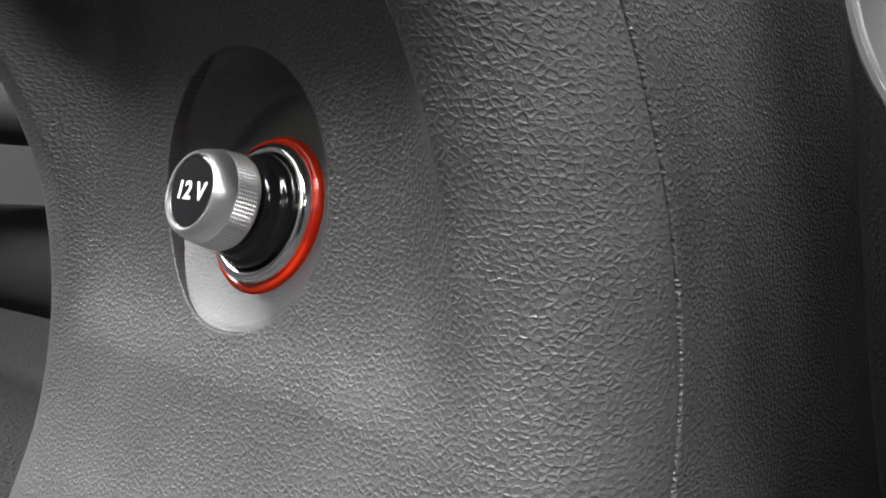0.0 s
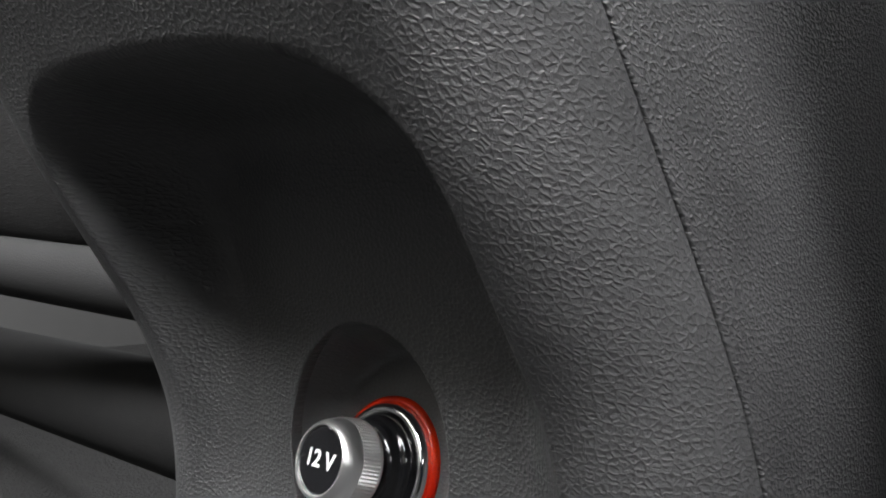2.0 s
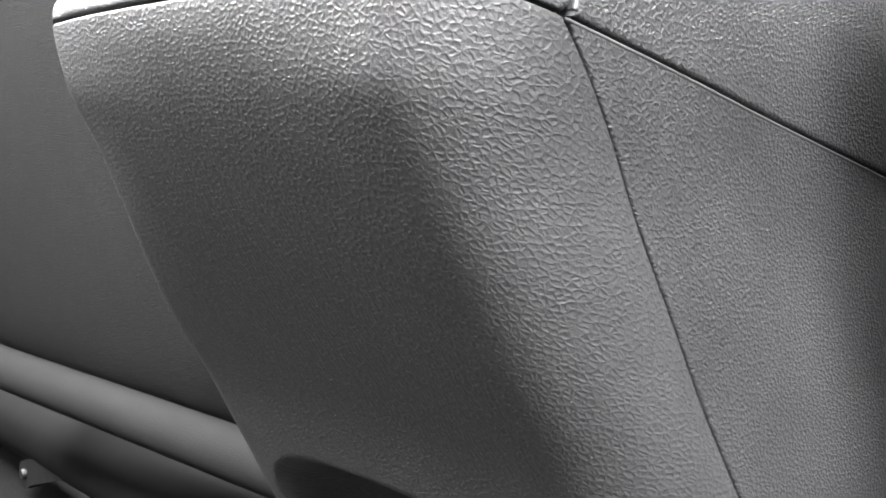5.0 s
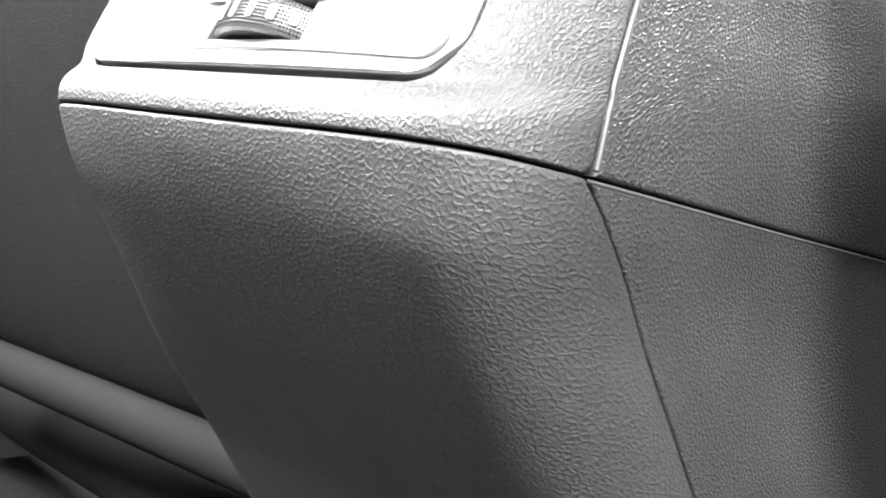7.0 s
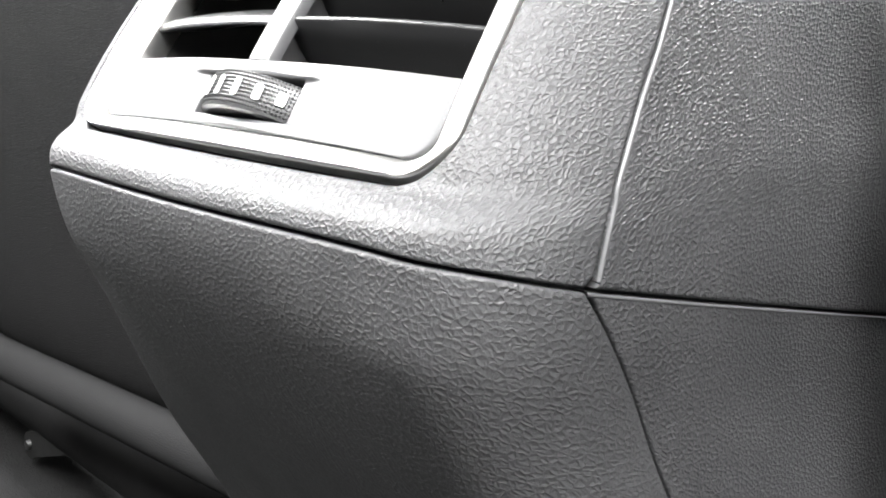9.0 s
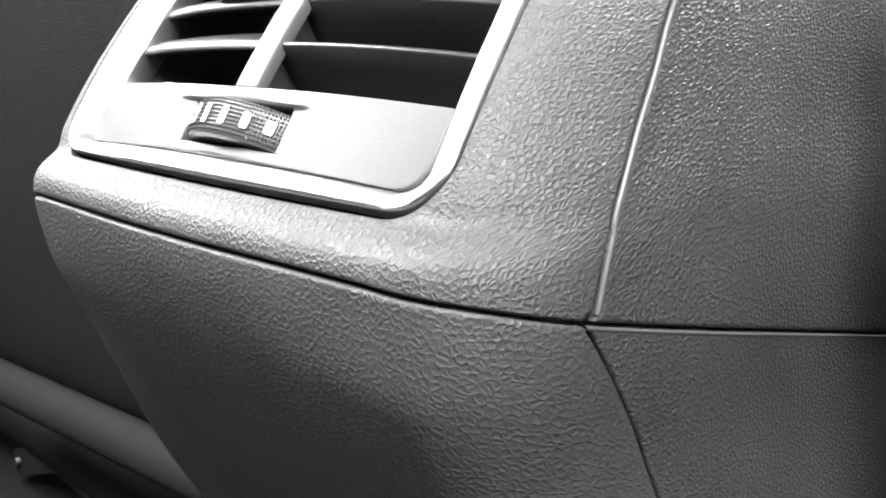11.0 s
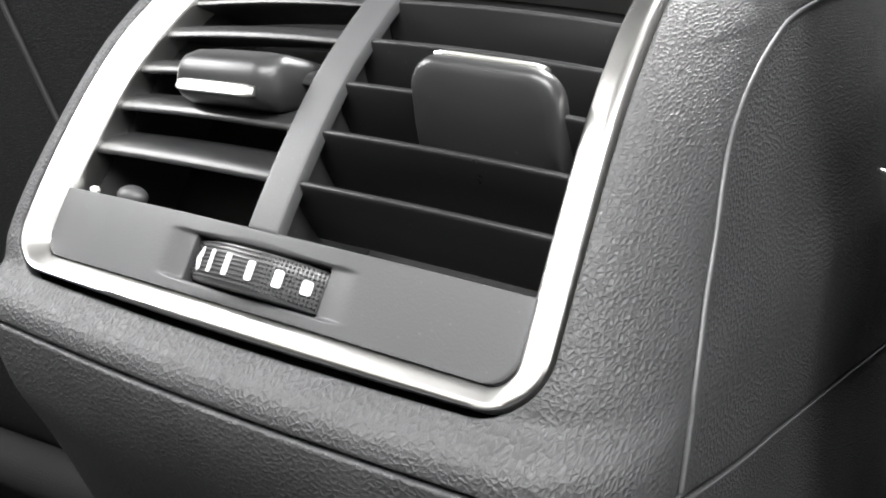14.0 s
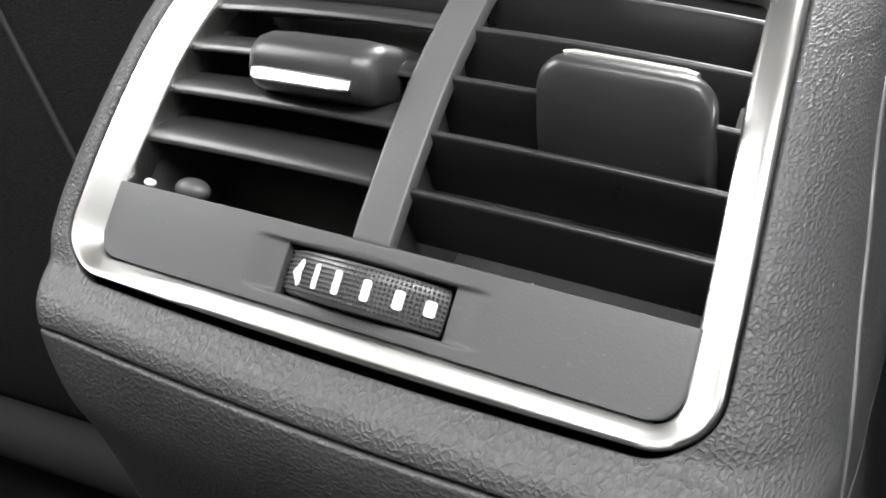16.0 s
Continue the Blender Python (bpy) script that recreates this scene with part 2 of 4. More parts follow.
def smooth_table(pairs, v):
    """The same, rounded off at the keys (monotone cubic)."""
    n = len(pairs)
    if v <= pairs[0][0]:
        return pairs[0][1]
    if v >= pairs[-1][0]:
        return pairs[-1][1]
    for i in range(n - 1):
        if v <= pairs[i + 1][0]:
            break
    (a, p), (b, q) = pairs[i], pairs[i + 1]
    d = (q - p) / (b - a)

    def slope(k):
        if k == 0 or k == n - 1:
            return d
        l = (pairs[k][1] - pairs[k - 1][1]) / (pairs[k][0] - pairs[k - 1][0])
        r = (pairs[k + 1][1] - pairs[k][1]) / (pairs[k + 1][0] - pairs[k][0])
        return (l + r) / 2
    h, t = b - a, (v - a) / (b - a)
    m0, m1 = slope(i), slope(i + 1)
    return ((2 * t**3 - 3 * t * t + 1) * p + (t**3 - 2 * t * t + t) * h * m0 + (3 * t * t - 2 * t**3) * q + (t**3 - t * t) * h * m1)


def ease(t):
    t = max(0.0, min(1.0, t))
    return t * t * (3 - 2 * t)


# ---------------------------------------------------------------- the console's form (millimetres)
# x to the right, y forward, z up; s runs up the rear profile: s = z below the fold, the length along the vent face above it
TILT = radians(32)
BULGE = [(0, 0), (30, -1.5), (60, 0), (75, 3), (93, 9), (110, 19), (130, 35), (150, 53)]
REAR = [(-380, 104), (-360, 110), (-330, 121), (-300, 126), (-275, 126), (-255, 123), (-240, 118), (-225, 111), (-205, 98), (-178, 80.5), (-156, 68.5), (-134, 56),
        (-110, 39.8), (-93, 28.2), (-75, 16.2), (-60, 6.8), (-47, -0.8), (-38, -5.5), (-30, -8.9), (-22, -11.4), (-15, -12.2), (-10, -11.2), (-7, -8.6), (-5, -5.6), (-3.5, -3.1), (-2, -1.4), (0, 0)]
HALF = [(-380, 117), (-300, 116), (-230, 114), (-190, 110.5), (-140, 106), (-100, 102.5), (-60, 99.8), (-21, 100), (0, 98), (18, 94.7), (40, 91), (60, 86.5), (100, 77)]
RX, RY = 25.0, 35.0
NICHE_TOP, NICHE_A, NICHE_B, NICHE_X = -152.0, 86.0, 42.0, 3.0
NICHE_FLOOR = [(-380, 104), (-360, 110), (-330, 121), (-300, 126.2), (-285, 130), (-270, 132.3), (-250, 133), (-218, 133), (-200, 130.5), (-175, 123), (-150, 113)]
LEFT = [(-380, 0.83), (-270, 0.835), (-230, 0.86), (-180, 0.935), (-135, 1.03), (-100, 1.05), (-60, 1.025), (-30, 1.0), (-15, 1.02), (0, 1.14), (10, 1.20), (20, 1.235), (60, 1.25), (100, 1.20)]
DISH_X, DISH_Z, DISH_R = 6.0, -254.0, 35.5
FRAME_HALF = [(-4, 79.4), (10, 78.8), (30, 77.7), (50, 76.1), (70, 74.1), (97, 70.9), (115, 68.4)]
FRAME_LEFT = [(-4, 83.6), (10, 83.2), (30, 82.2), (50, 81.1), (70, 79.8), (97, 77.0), (115, 74.5)]
FR_BOTTOM, FR_TOP = -2.5, 111.0
LEFT_FLAT = [(-60, 74), (-30, 75.5), (-15, 76.3), (-8, 78.6), (0, 83.8), (10, 85.3), (20, 84.9), (30, 84.1), (50, 82.7), (70, 81.6), (100, 79)]
LEFT_RX, LEFT_RY = 10.0, 15.0


def profile(s):
    """y and z of the rear face on the centre line."""
    if s <= 0:
        return smooth_table(REAR, s), s
    d = smooth_table(BULGE, s)
    return s * math.sin(TILT) + d * math.cos(TILT), s * math.cos(TILT) - d * math.sin(TILT)


def niche_inside(x, z):
    """How far inside the arch-topped niche a place lies."""
    ax = abs(x - NICHE_X)
    if ax >= NICHE_A:
        return NICHE_A - ax
    if z < NICHE_TOP - NICHE_B:
        return NICHE_A - ax
    drop = NICHE_B * (1 - (1 - (ax / NICHE_A) ** 3) ** (1 / 3))
    side = NICHE_A * (1 - (1 - max(0.0, 1 - max(0.0, (NICHE_TOP - z) / NICHE_B)) ** 3) ** (1 / 3))
    down = (NICHE_TOP - drop) - z
    across = (NICHE_A - side) - ax
    return down * across / math.hypot(down, across) if down > 0 and across > 0 else min(down, across)


def skin(u, s):
    """A place on the outer skin. u: -1..1 across the rear face, 1..2 round the corner, beyond 2 along the side (100 mm a unit)."""
    yr, z = profile(s)
    w = smooth_table(HALF, z)
    au, sg = abs(u), (1 if u >= 0 else -1)
    flat = w - RX
    if au <= 1:
        x, y = au * flat, yr
    elif au <= 2:
        a = (au - 1) * math.pi / 2
        x, off = flat + RX * math.sin(a), RY * (1 - math.cos(a))
        if s > -34:
            hw = smooth_table(FRAME_HALF, s)
            off *= 1 - 0.55 * ease((s + 34) / 38) * (1 - ease((x - hw + 4) / max(4.0, w - hw + 4)))
        y = yr + off
    else:
        d = (au - 2) * 100
        x, y = w - 0.0006 * min(d, 70) ** 2 - 0.05 * max(0.0, d - 70), yr + RY + d
    bow = 0.0006 * min(x, 73.0) ** 2 * (1 - ease(au - 1)) * ease((s + 40) / 22) * (0.62 + 0.38 * ease((4 - s) / 9))
    y += bow
    if au <= 1.5 and z < NICHE_TOP:
        d = niche_inside(sg * x, z)
        if d > 0:
            wide = table([(-260, 34), (-200, 26), (-165, 16), (-150, 12)], z)
            d -= 1.6 * (1 - math.exp(-d / 1.6))
            t = min(1.0, d / wide)
            deep = max(0.0, smooth_table(NICHE_FLOOR, z) - y)
            y += deep * (1 - (1 - t) ** 2.2)
    if sg < 0:
        y += 13.0 * ease((au - 0.6) / 1.2) * ease((z + 110) / 60)
        x *= smooth_table(LEFT, z)
        near = ease((z + 52) / 36)
        if near > 0:
            fl = smooth_table(LEFT_FLAT, s)
            if au <= 1:
                qx, qy = au * fl, yr + bow
            elif au <= 2:
                a = (au - 1) * math.pi / 2
                qx, qy = fl + LEFT_RX * math.sin(a), yr + bow + LEFT_RY * (1 - math.cos(a))
            else:
                qx, qy = fl + LEFT_RX - 0.05 * (au - 2) * 100, yr + LEFT_RY + (au - 2) * 100
            x, y = x + (qx - x) * near, y + (qy - y) * near
    return Vector((sg * x, y, z))


def across(u, s):
    """Rough length in mm along the skin from the centre line, for laying out grids."""
    flat = smooth_table(HALF, profile(s)[1]) - RX
    au, sg = abs(u), (1 if u >= 0 else -1)
    return sg * (au * flat if au <= 1 else flat + (au - 1) * 47 if au <= 2 else flat + 47 + (au - 2) * 100)


def along(d, s):
    """The u of a length across."""
    flat = smooth_table(HALF, profile(s)[1]) - RX
    ad, sg = abs(d), (1 if d >= 0 else -1)
    return sg * (ad / flat if ad <= flat else 1 + (ad - flat) / 47 if ad <= flat + 47 else 2 + (ad - flat - 47) / 100)


def skin_at(d, s):
    return skin(along(d, s), s)


def skin_normal(d, s):
    a = skin_at(d + 0.5, s) - skin_at(d - 0.5, s)
    b = skin_at(d, s + 0.5) - skin_at(d, s - 0.5)
    n = a.cross(b)
    return n.normalized()


def seam_height(u):
    """s of the level seam between the upper housing and the lower panels."""
    au = abs(u)
    if au <= 2:
        return smooth_table([(0, -15), (1, -15.2), (1.5, -16.6), (2, -20.8)], au)
    return -20.8 - (au - 2) * 18


SIDE_SEAM_Y = [(-21, 25.5), (-10, 29), (0, 33), (16, 41), (28, 47.5), (50, 58.5), (61, 68), (70, 80), (80, 97), (88, 116), (93, 140), (100, 175), (114, 235)]


def side_seam(s):
    """u of the upright seam between the housing and the side panel."""
    y, yr = smooth_table(SIDE_SEAM_Y, s), profile(s)[0]
    if y >= yr + RY:
        return 2 + (y - yr - RY) / 100
    return 1 + math.acos(1 - (y - yr) / RY) / (math.pi / 2)


def edge_fall(d, r):
    """How far the skin sinks at d mm from a panel's edge, for a rounded edge of radius r."""
    return 0.0 if d >= r else r - math.sqrt(max(0.0, r * r - (r - d) ** 2))


def lay_out(ob, uvs):
    """Gives a mesh the flat lay-out (metres) in which its grain is drawn."""
    me = ob.data
    idx = np.empty(len(me.loops), dtype=np.int32)
    me.loops.foreach_get("vertex_index", idx)
    flat = np.array(uvs, dtype=np.float32)[idx] * MM
    me.uv_layers.new(name="lay_out").data.foreach_set("uv", flat.ravel())
    return ob


RIM = [0.0, 0.08, 0.25, 0.5, 0.85, 1.3]


def ring_panel(name, outer, inner, place, normal, rows, mat, parent, edge_out=1.2, edge_in=1.0, skirt=5.0, label="", bias=1.0, lay=lambda d, s: (d, s)):
    """A panel between two closed outlines with as many points, both given in the flat lay-out of the skin, with rounded rims and returns."""
    n = len(outer)
    verts, lv, uvs = [], [], []
    for k in range(rows + 1):
        lv.append((k / rows) ** bias)
    gaps = [math.dist(a, b) for a, b in zip(outer, inner)]

    def add(fractions_or_mm, mode):
        for (ix, iz), (ox, oz), g in zip(inner, outer, gaps):
            t = fractions_or_mm if mode == "f" else fractions_or_mm / g if mode == "i" else 1 - fractions_or_mm / g
            d, s = ix + (ox - ix) * t, iz + (oz - iz) * t
            p, nn = place(d, s), normal(d, s)
            fall = edge_fall(t * g, edge_in) if t * g < edge_in else edge_fall((1 - t) * g, edge_out)
            verts.append((p - nn * fall) * MM)
            uvs.append(lay(d, s))
    # return into the hole
    for depth in (skirt, edge_in):
        for (ix, iz) in inner:
            verts.append((place(ix, iz) - normal(ix, iz) * depth) * MM)
            uvs.append(lay(ix, iz))
    count = 2
    for r in RIM[1:]:
        add(r * edge_in, "i")
        count += 1
    lo, hi = 2.0, 2.0
    for f in lv[1:-1]:
        for (ix, iz), (ox, oz), g in zip(inner, outer, gaps):
            t = (lo + (g - lo - hi) * f) / g
            d, s = ix + (ox - ix) * t, iz + (oz - iz) * t
            verts.append(place(d, s) * MM)
            uvs.append(lay(d, s))
        count += 1
    for r in RIM[:0:-1]:
        add(r * edge_out, "o")
        count += 1
    for depth in (edge_out, skirt):
        for (ox, oz) in outer:
            verts.append((place(ox, oz) - normal(ox, oz) * depth) * MM)
            uvs.append(lay(ox, oz))
        count += 1
    return lay_out(link_mesh(name, verts, grid_faces(count, n, closed=True), mat, parent, label, sharp=50), uvs)


def rays_to(outline, centre, angles):
    """Where rays from the centre at these angles meet a closed outline."""
    out = []
    n = len(outline)
    rel = [(x - centre[0], z - centre[1]) for x, z in outline]
    for a in angles:
        c, s = math.cos(a), math.sin(a)
        best = None
        for k in range(n):
            (x1, z1), (x2, z2) = rel[k], rel[(k + 1) % n]
            p1, p2 = x1 * s - z1 * c, x2 * s - z2 * c
            if (p1 <= 0 < p2) or (p2 <= 0 < p1):
                t = p1 / (p1 - p2)
                r = (x1 + (x2 - x1) * t) * c + (z1 + (z2 - z1) * t) * s
                if r > 0 and (best is None or r > best):
                    best = r
        out.append((centre[0] + best * c, centre[1] + best * s))
    return out


def angles_with(count, corners, centre):
    """Even angles, with those that lie nearest to a corner moved onto it."""
    a = [2 * math.pi * k / count - math.pi + 1e-4 for k in range(count)]
    for x, z in corners:
        v = math.atan2(z - centre[1], x - centre[0])
        k = min(range(count), key=lambda i: abs(a[i] - v))
        a[k] = v
    return a


# ---------------------------------------------------------------- centre console
console = root("centre_console", "dark grey grained centre console with rear air vents", "console")
GAP = 0.45

# lower rear panel: pierced by the round dish of the socket
LOW_SEAM = [(-372, 2.04), (-290, 2.04), (-261, 2.02), (-229, 2.015), (-203, 2.05), (-184, 2.068), (-150, 2.058), (-110, 2.06), (-82, 2.085), (-60, 2.09), (-45, 2.088), (-33, 2.06), (-21, 2.004)]


def low_seam(s):
    """u of the upright seam between the lower rear panel and the lower side panel."""
    return smooth_table(LOW_SEAM, s)


low_out, corners = [], []
for k in range(121):
    u = -2.0 + 4.0 * k / 120
    s = seam_height(u) - GAP
    low_out.append((across(u, s) + (GAP if k == 0 else -GAP if k == 120 else 0), s))
corners += [low_out[0], low_out[-1]]
s_top = low_out[-1][1]
for k in range(1, 101):
    s = s_top + (-372 - s_top) * k / 100
    low_out.append((across(low_seam(s), s) - GAP, s))
corners.append(low_out[-1])
for k in range(1, 60):
    u = 2.04 - 4.08 * k / 60
    low_out.append((across(u, -372), -372))
for k in range(100):
    s = -372 + (s_top + 372) * k / 100
    low_out.append((across(-low_seam(s), s) + GAP, s))
    if k == 0:
        corners.append(low_out[-1])
ang = angles_with(560, corners, (DISH_X, DISH_Z))
dish_rim = [(DISH_X + DISH_R * math.cos(a), DISH_Z + DISH_R * math.sin(a)) for a in ang]
low_edge = rays_to(low_out, (DISH_X, DISH_Z), ang)
ring_panel("lower_rear_panel", low_edge, dish_rim, skin_at, skin_normal, 150, M_SKIN, console, edge_out=0.9, edge_in=0.7, skirt=4.0)

# the dish: a tilted round floor that runs out flush at the bottom
SOCKET = Vector((5.5, 143.0, -260.5))
AXIS = Vector((0, -0.962, 0.273)).normalized()


def dish_floor(x, z):
    return SOCKET.y + 1.0 + (z - SOCKET.z) * 0.284


verts, uvs, rows_n = [], [], 0
levels = [(1.0, 0.0), (0.994, 0.06), (0.985, 0.12)] + [(0.97 - 0.025 * k, 0.0) for k in range(28)]
for f, t in levels:
    for a in ang:
        x, z = DISH_X + DISH_R * f * math.cos(a), DISH_Z + DISH_R * f * math.sin(a)
        top = skin_at(DISH_X + DISH_R * math.cos(a), DISH_Z + DISH_R * math.sin(a)).y + 0.6
        steep = 0.30 + 0.62 * ease((math.sin(a + 0.35) + 0.35) / 0.9)
        t = t or 1 - max(0.0, 1 - (1 - f) / (0.42 - 0.30 * steep)) ** 1.7
        y = top + (max(top + 0.3, dish_floor(x, z)) - top) * t
        verts.append(Vector((x, y, z)) * MM)
        uvs.append((x, z))
    rows_n += 1
lay_out(link_mesh("socket_dish", verts, grid_faces(rows_n, len(ang), closed=True, flip=True), M_DISH, console, "grained round dish round the socket", sharp=70), uvs)

# side panels below the seam
for sg in (1, -1):
    verts, uvs = [], []
    offs = [0, 0.0008, 0.0025, 0.005, 0.009, 0.014, 0.03] + [0.06 + 0.035 * k for k in range(90)]
    zs = [0, 0.08, 0.25, 0.5, 0.9, 1.4, 3] + [6 + 4.0 * k for k in range(88)]
    for dz in [None] + zs:
        for o in [None] + offs:
            s0 = -20.8 - GAP - (dz or 0.0)
            u = low_seam(s0) + 0.0045 + (o or 0.0)
            s = s0 + (seam_height(max(u, 2.0)) + 20.8) * max(0.0, 1 - (dz or 0.0) / 200)
            p = skin(sg * u, s)
            fall = max(edge_fall((o or 0.0) * 100, 0.9), edge_fall(dz or 0.0, 0.9))
            if o is None or dz is None:
                fall = 4.0
            p.x -= sg * fall
            verts.append(p * MM)
            uvs.append((u * 100, s))
    lay_out(link_mesh("lower_side_panel", verts, grid_faces(len(zs) + 1, len(offs) + 1, flip=(sg < 0)), M_SKIN_SIDE, console, sharp=50), uvs)

# upper housing round the vent
def frame_outline(inset, n_side=30, radius=12.5):
    """The vent frame's outline, drawn in by inset, anticlockwise from the lower left corner, in x and s."""
    r = max(2.5, radius - inset)
    b, t = FR_BOTTOM + inset * 0.8, FR_TOP - inset
    pts = []

    def hw(s):
        return smooth_table(FRAME_HALF, s) - inset
    for k in range(n_side * 2 + 1):
        pts.append((-hw(b) + r + (2 * hw(b) - 2 * r) * k / (2 * n_side), b))
    for k in range(1, 25):
        a = -math.pi / 2 + math.pi / 2 * k / 24
        pts.append((hw(b + r) - r + r * math.cos(a), b + r + r * math.sin(a)))
    for k in range(1, n_side + 1):
        s = b + r + (t - b - 2 * r) * k / n_side
        pts.append((hw(s), s))
    for k in range(1, 13):
        a = math.pi / 2 * k / 12
        pts.append((hw(t - r) - r + r * math.cos(a), t - r + r * math.sin(a)))
    right = [p for p in pts if p[0] > 1e-6]
    left = [(-x * smooth_table(FRAME_LEFT, s) / smooth_table(FRAME_HALF, s), s) for x, s in reversed(right)]
    mid_b = [(0.0, b)]
    top = [(right[-1][0] * (1 - 2 * k / 40), t) for k in range(1, 40)]
    return mid_b + right + top + left


def vent_at(x, s, n=0.0):
    """A place on the vent's face, which is bowed in plan, n mm proud of it."""
    d0, d1 = (smooth_table(BULGE, max(0.0, v)) for v in (s, s + 0.5))
    y0, z0 = s * math.sin(TILT) + d0 * math.cos(TILT), s * math.cos(TILT) - d0 * math.sin(TILT)
    y1, z1 = (s + 0.5) * math.sin(TILT) + d1 * math.cos(TILT), (s + 0.5) * math.cos(TILT) - d1 * math.sin(TILT)
    ty, tz = y1 - y0, z1 - z0
    l = math.hypot(ty, tz)
    n -= 0.00072 * x * x - 0.012 * x
    return Vector((x, y0 - tz / l * n, z0 + ty / l * n))


up_out, up_corners = [], []
for k in range(121):
    u = -2.0 + 4.0 * k / 120
    s = seam_height(u) + GAP
    up_out.append((across(u, s), s))
up_corners += [up_out[0], up_out[-1]]
for k in range(1, 81):
    s = -20.8 + GAP + (113.5 + 20.8) * k / 80
    up_out.append((across(side_seam(s), s) - 0.6, s))
wide_top = up_out[-1][0]
for k in range(1, 30):
    up_out.append((wide_top * math.cos(math.pi * k / 30), 114 + 34 * math.sin(math.pi * k / 30) ** 0.5))
for k in range(80, 0, -1):
    s = -20.8 + GAP + (113.5 + 20.8) * k / 80
    up_out.append((-across(side_seam(s), s) + GAP, s))
centre = (0.0, 63.0)
ang2 = angles_with(520, up_corners, centre)
up_edge = rays_to(up_out, centre, ang2)


def laid(x, s):
    """Length across the skin of a given x."""
    flat = smooth_table(HALF, profile(s)[1]) - RX
    ax, sg = abs(x), (1 if x >= 0 else -1)
    if sg < 0:
        fl = smooth_table(LEFT_FLAT, s)
        if ax > fl:
            return -flat - 47 * math.asin(min(1, (ax - fl) / LEFT_RX)) / (math.pi / 2)
        ax *= flat / fl
    return sg * (ax if ax <= flat else flat + 47 * math.asin(min(1, (ax - flat) / RX)) / (math.pi / 2))


hole = rays_to([(laid(x, s), s) for x, s in frame_outline(-1.0)], centre, ang2)


def lay_housing(d, s):
    """Lay-out that keeps the grain even round the housing's shoulders."""
    p = skin_at(d, s)
    off = 0.8 * max(0.0, p.y - profile(s)[0])
    return p.x + (off if p.x > 0 else -off), s * 1.0


ring_panel("upper_housing", up_edge, hole, skin_at, skin_normal, 60, M_SKIN_UP, console, edge_out=1.1, edge_in=0.7, skirt=5.0, lay=lay_housing)

# upper side panels
for sg in (1, -1):
    verts, uvs, cols = [], [], 100
    levels_s = [0, 0.08, 0.25, 0.5, 0.9, 1.4, 3] + [5 + 1.3 * k for k in range(99)]
    offs = [0, 0.001, 0.003, 0.006, 0.010, 0.016, 0.03] + [0.05 + 0.03 * k for k in range(cols)]
    for dz in [None] + levels_s:
        for o in [None] + offs:
            base = -20.8 + GAP + (dz or 0.0)
            u0 = side_seam(min(base, 113)) + 0.0045
            u = u0 + (o or 0.0)
            s = base + (seam_height(max(u, 2.0)) + 20.8) * max(0.0, 1 - (dz or 0.0) / 70)
            p = skin(sg * u, min(s, 113))
            fall = max(edge_fall((o or 0.0) * 100, 1.5), edge_fall(dz or 0.0, 0.9)) - 0.45 * (1 - ease((o or 0.0) / 0.06))
            if o is None or dz is None:
                fall = 5.0
            p.x -= sg * fall
            verts.append(p * MM)
            uvs.append((u * 100, s))
    lay_out(link_mesh("upper_side_panel", verts, grid_faces(len(levels_s) + 1, len(offs) + 1, flip=(sg > 0)), M_SKIN_SIDE, console, sharp=50), uvs)

# smooth rounded beads along the panels' edges
def bead(name, pts, radius, mat):
    verts, steps, n = [], 10, len(pts)
    for i, p in enumerate(pts):
        d = (pts[min(n - 1, i + 1)] - pts[max(0, i - 1)]).normalized()
        side = d.cross(Vector((0.31, -0.9, 0.3))).normalized()
        up = side.cross(d)
        for k in range(steps):
            a = 2 * math.pi * k / steps
            verts.append((p + (side * math.cos(a) + up * math.sin(a)) * radius) * MM)
    return link_mesh(name, verts, grid_faces(n, steps, closed=True), mat, console, sharp=80)


for sg in (1, -1):
    pts = []
    for k in range(110):
        sv = -19.6 + 1.2 * k
        p = skin(sg * (side_seam(sv) + 0.0105), sv)
        p.x -= sg * 0.25
        pts.append(p)
    bead("edge_bead", pts, 0.72, M_EDGE)
    pts = []
    for k in range(60):
        u = 2.0 + 0.05 * k
        sv = seam_height(u) - GAP - 0.55
        p = skin(sg * u, sv)
        p.x -= sg * 0.28
        pts.append(p)
    bead("edge_bead", pts, 0.5, M_EDGE)

# dark carrier behind the seams
verts = []
for k in range(150):
    sv = -371 + 3.1 * k
    for j in range(91):
        u = -4.5 + 0.1 * j
        p = skin(u, sv)
        deep = 46 if abs(u) < 1.35 and (sv > -12 or sv < -140) else 7
        verts.append(Vector((p.x * 0.93, p.y + deep, p.z - (6 if sv > 80 else 0))) * MM)
link_mesh("carrier", verts, grid_faces(150, 91), M_GAP, console)

# ---------------------------------------------------------------- rear air vent
vent = root("air_vent", "double rear air vent with a satin chrome frame", "air vent", at=(0, 0, 0))


def face_off(x, s):
    """How far the vent's face falls back from its plane towards the sides."""
    return skin(along(laid(x, s), s), s).y - profile(s)[0]


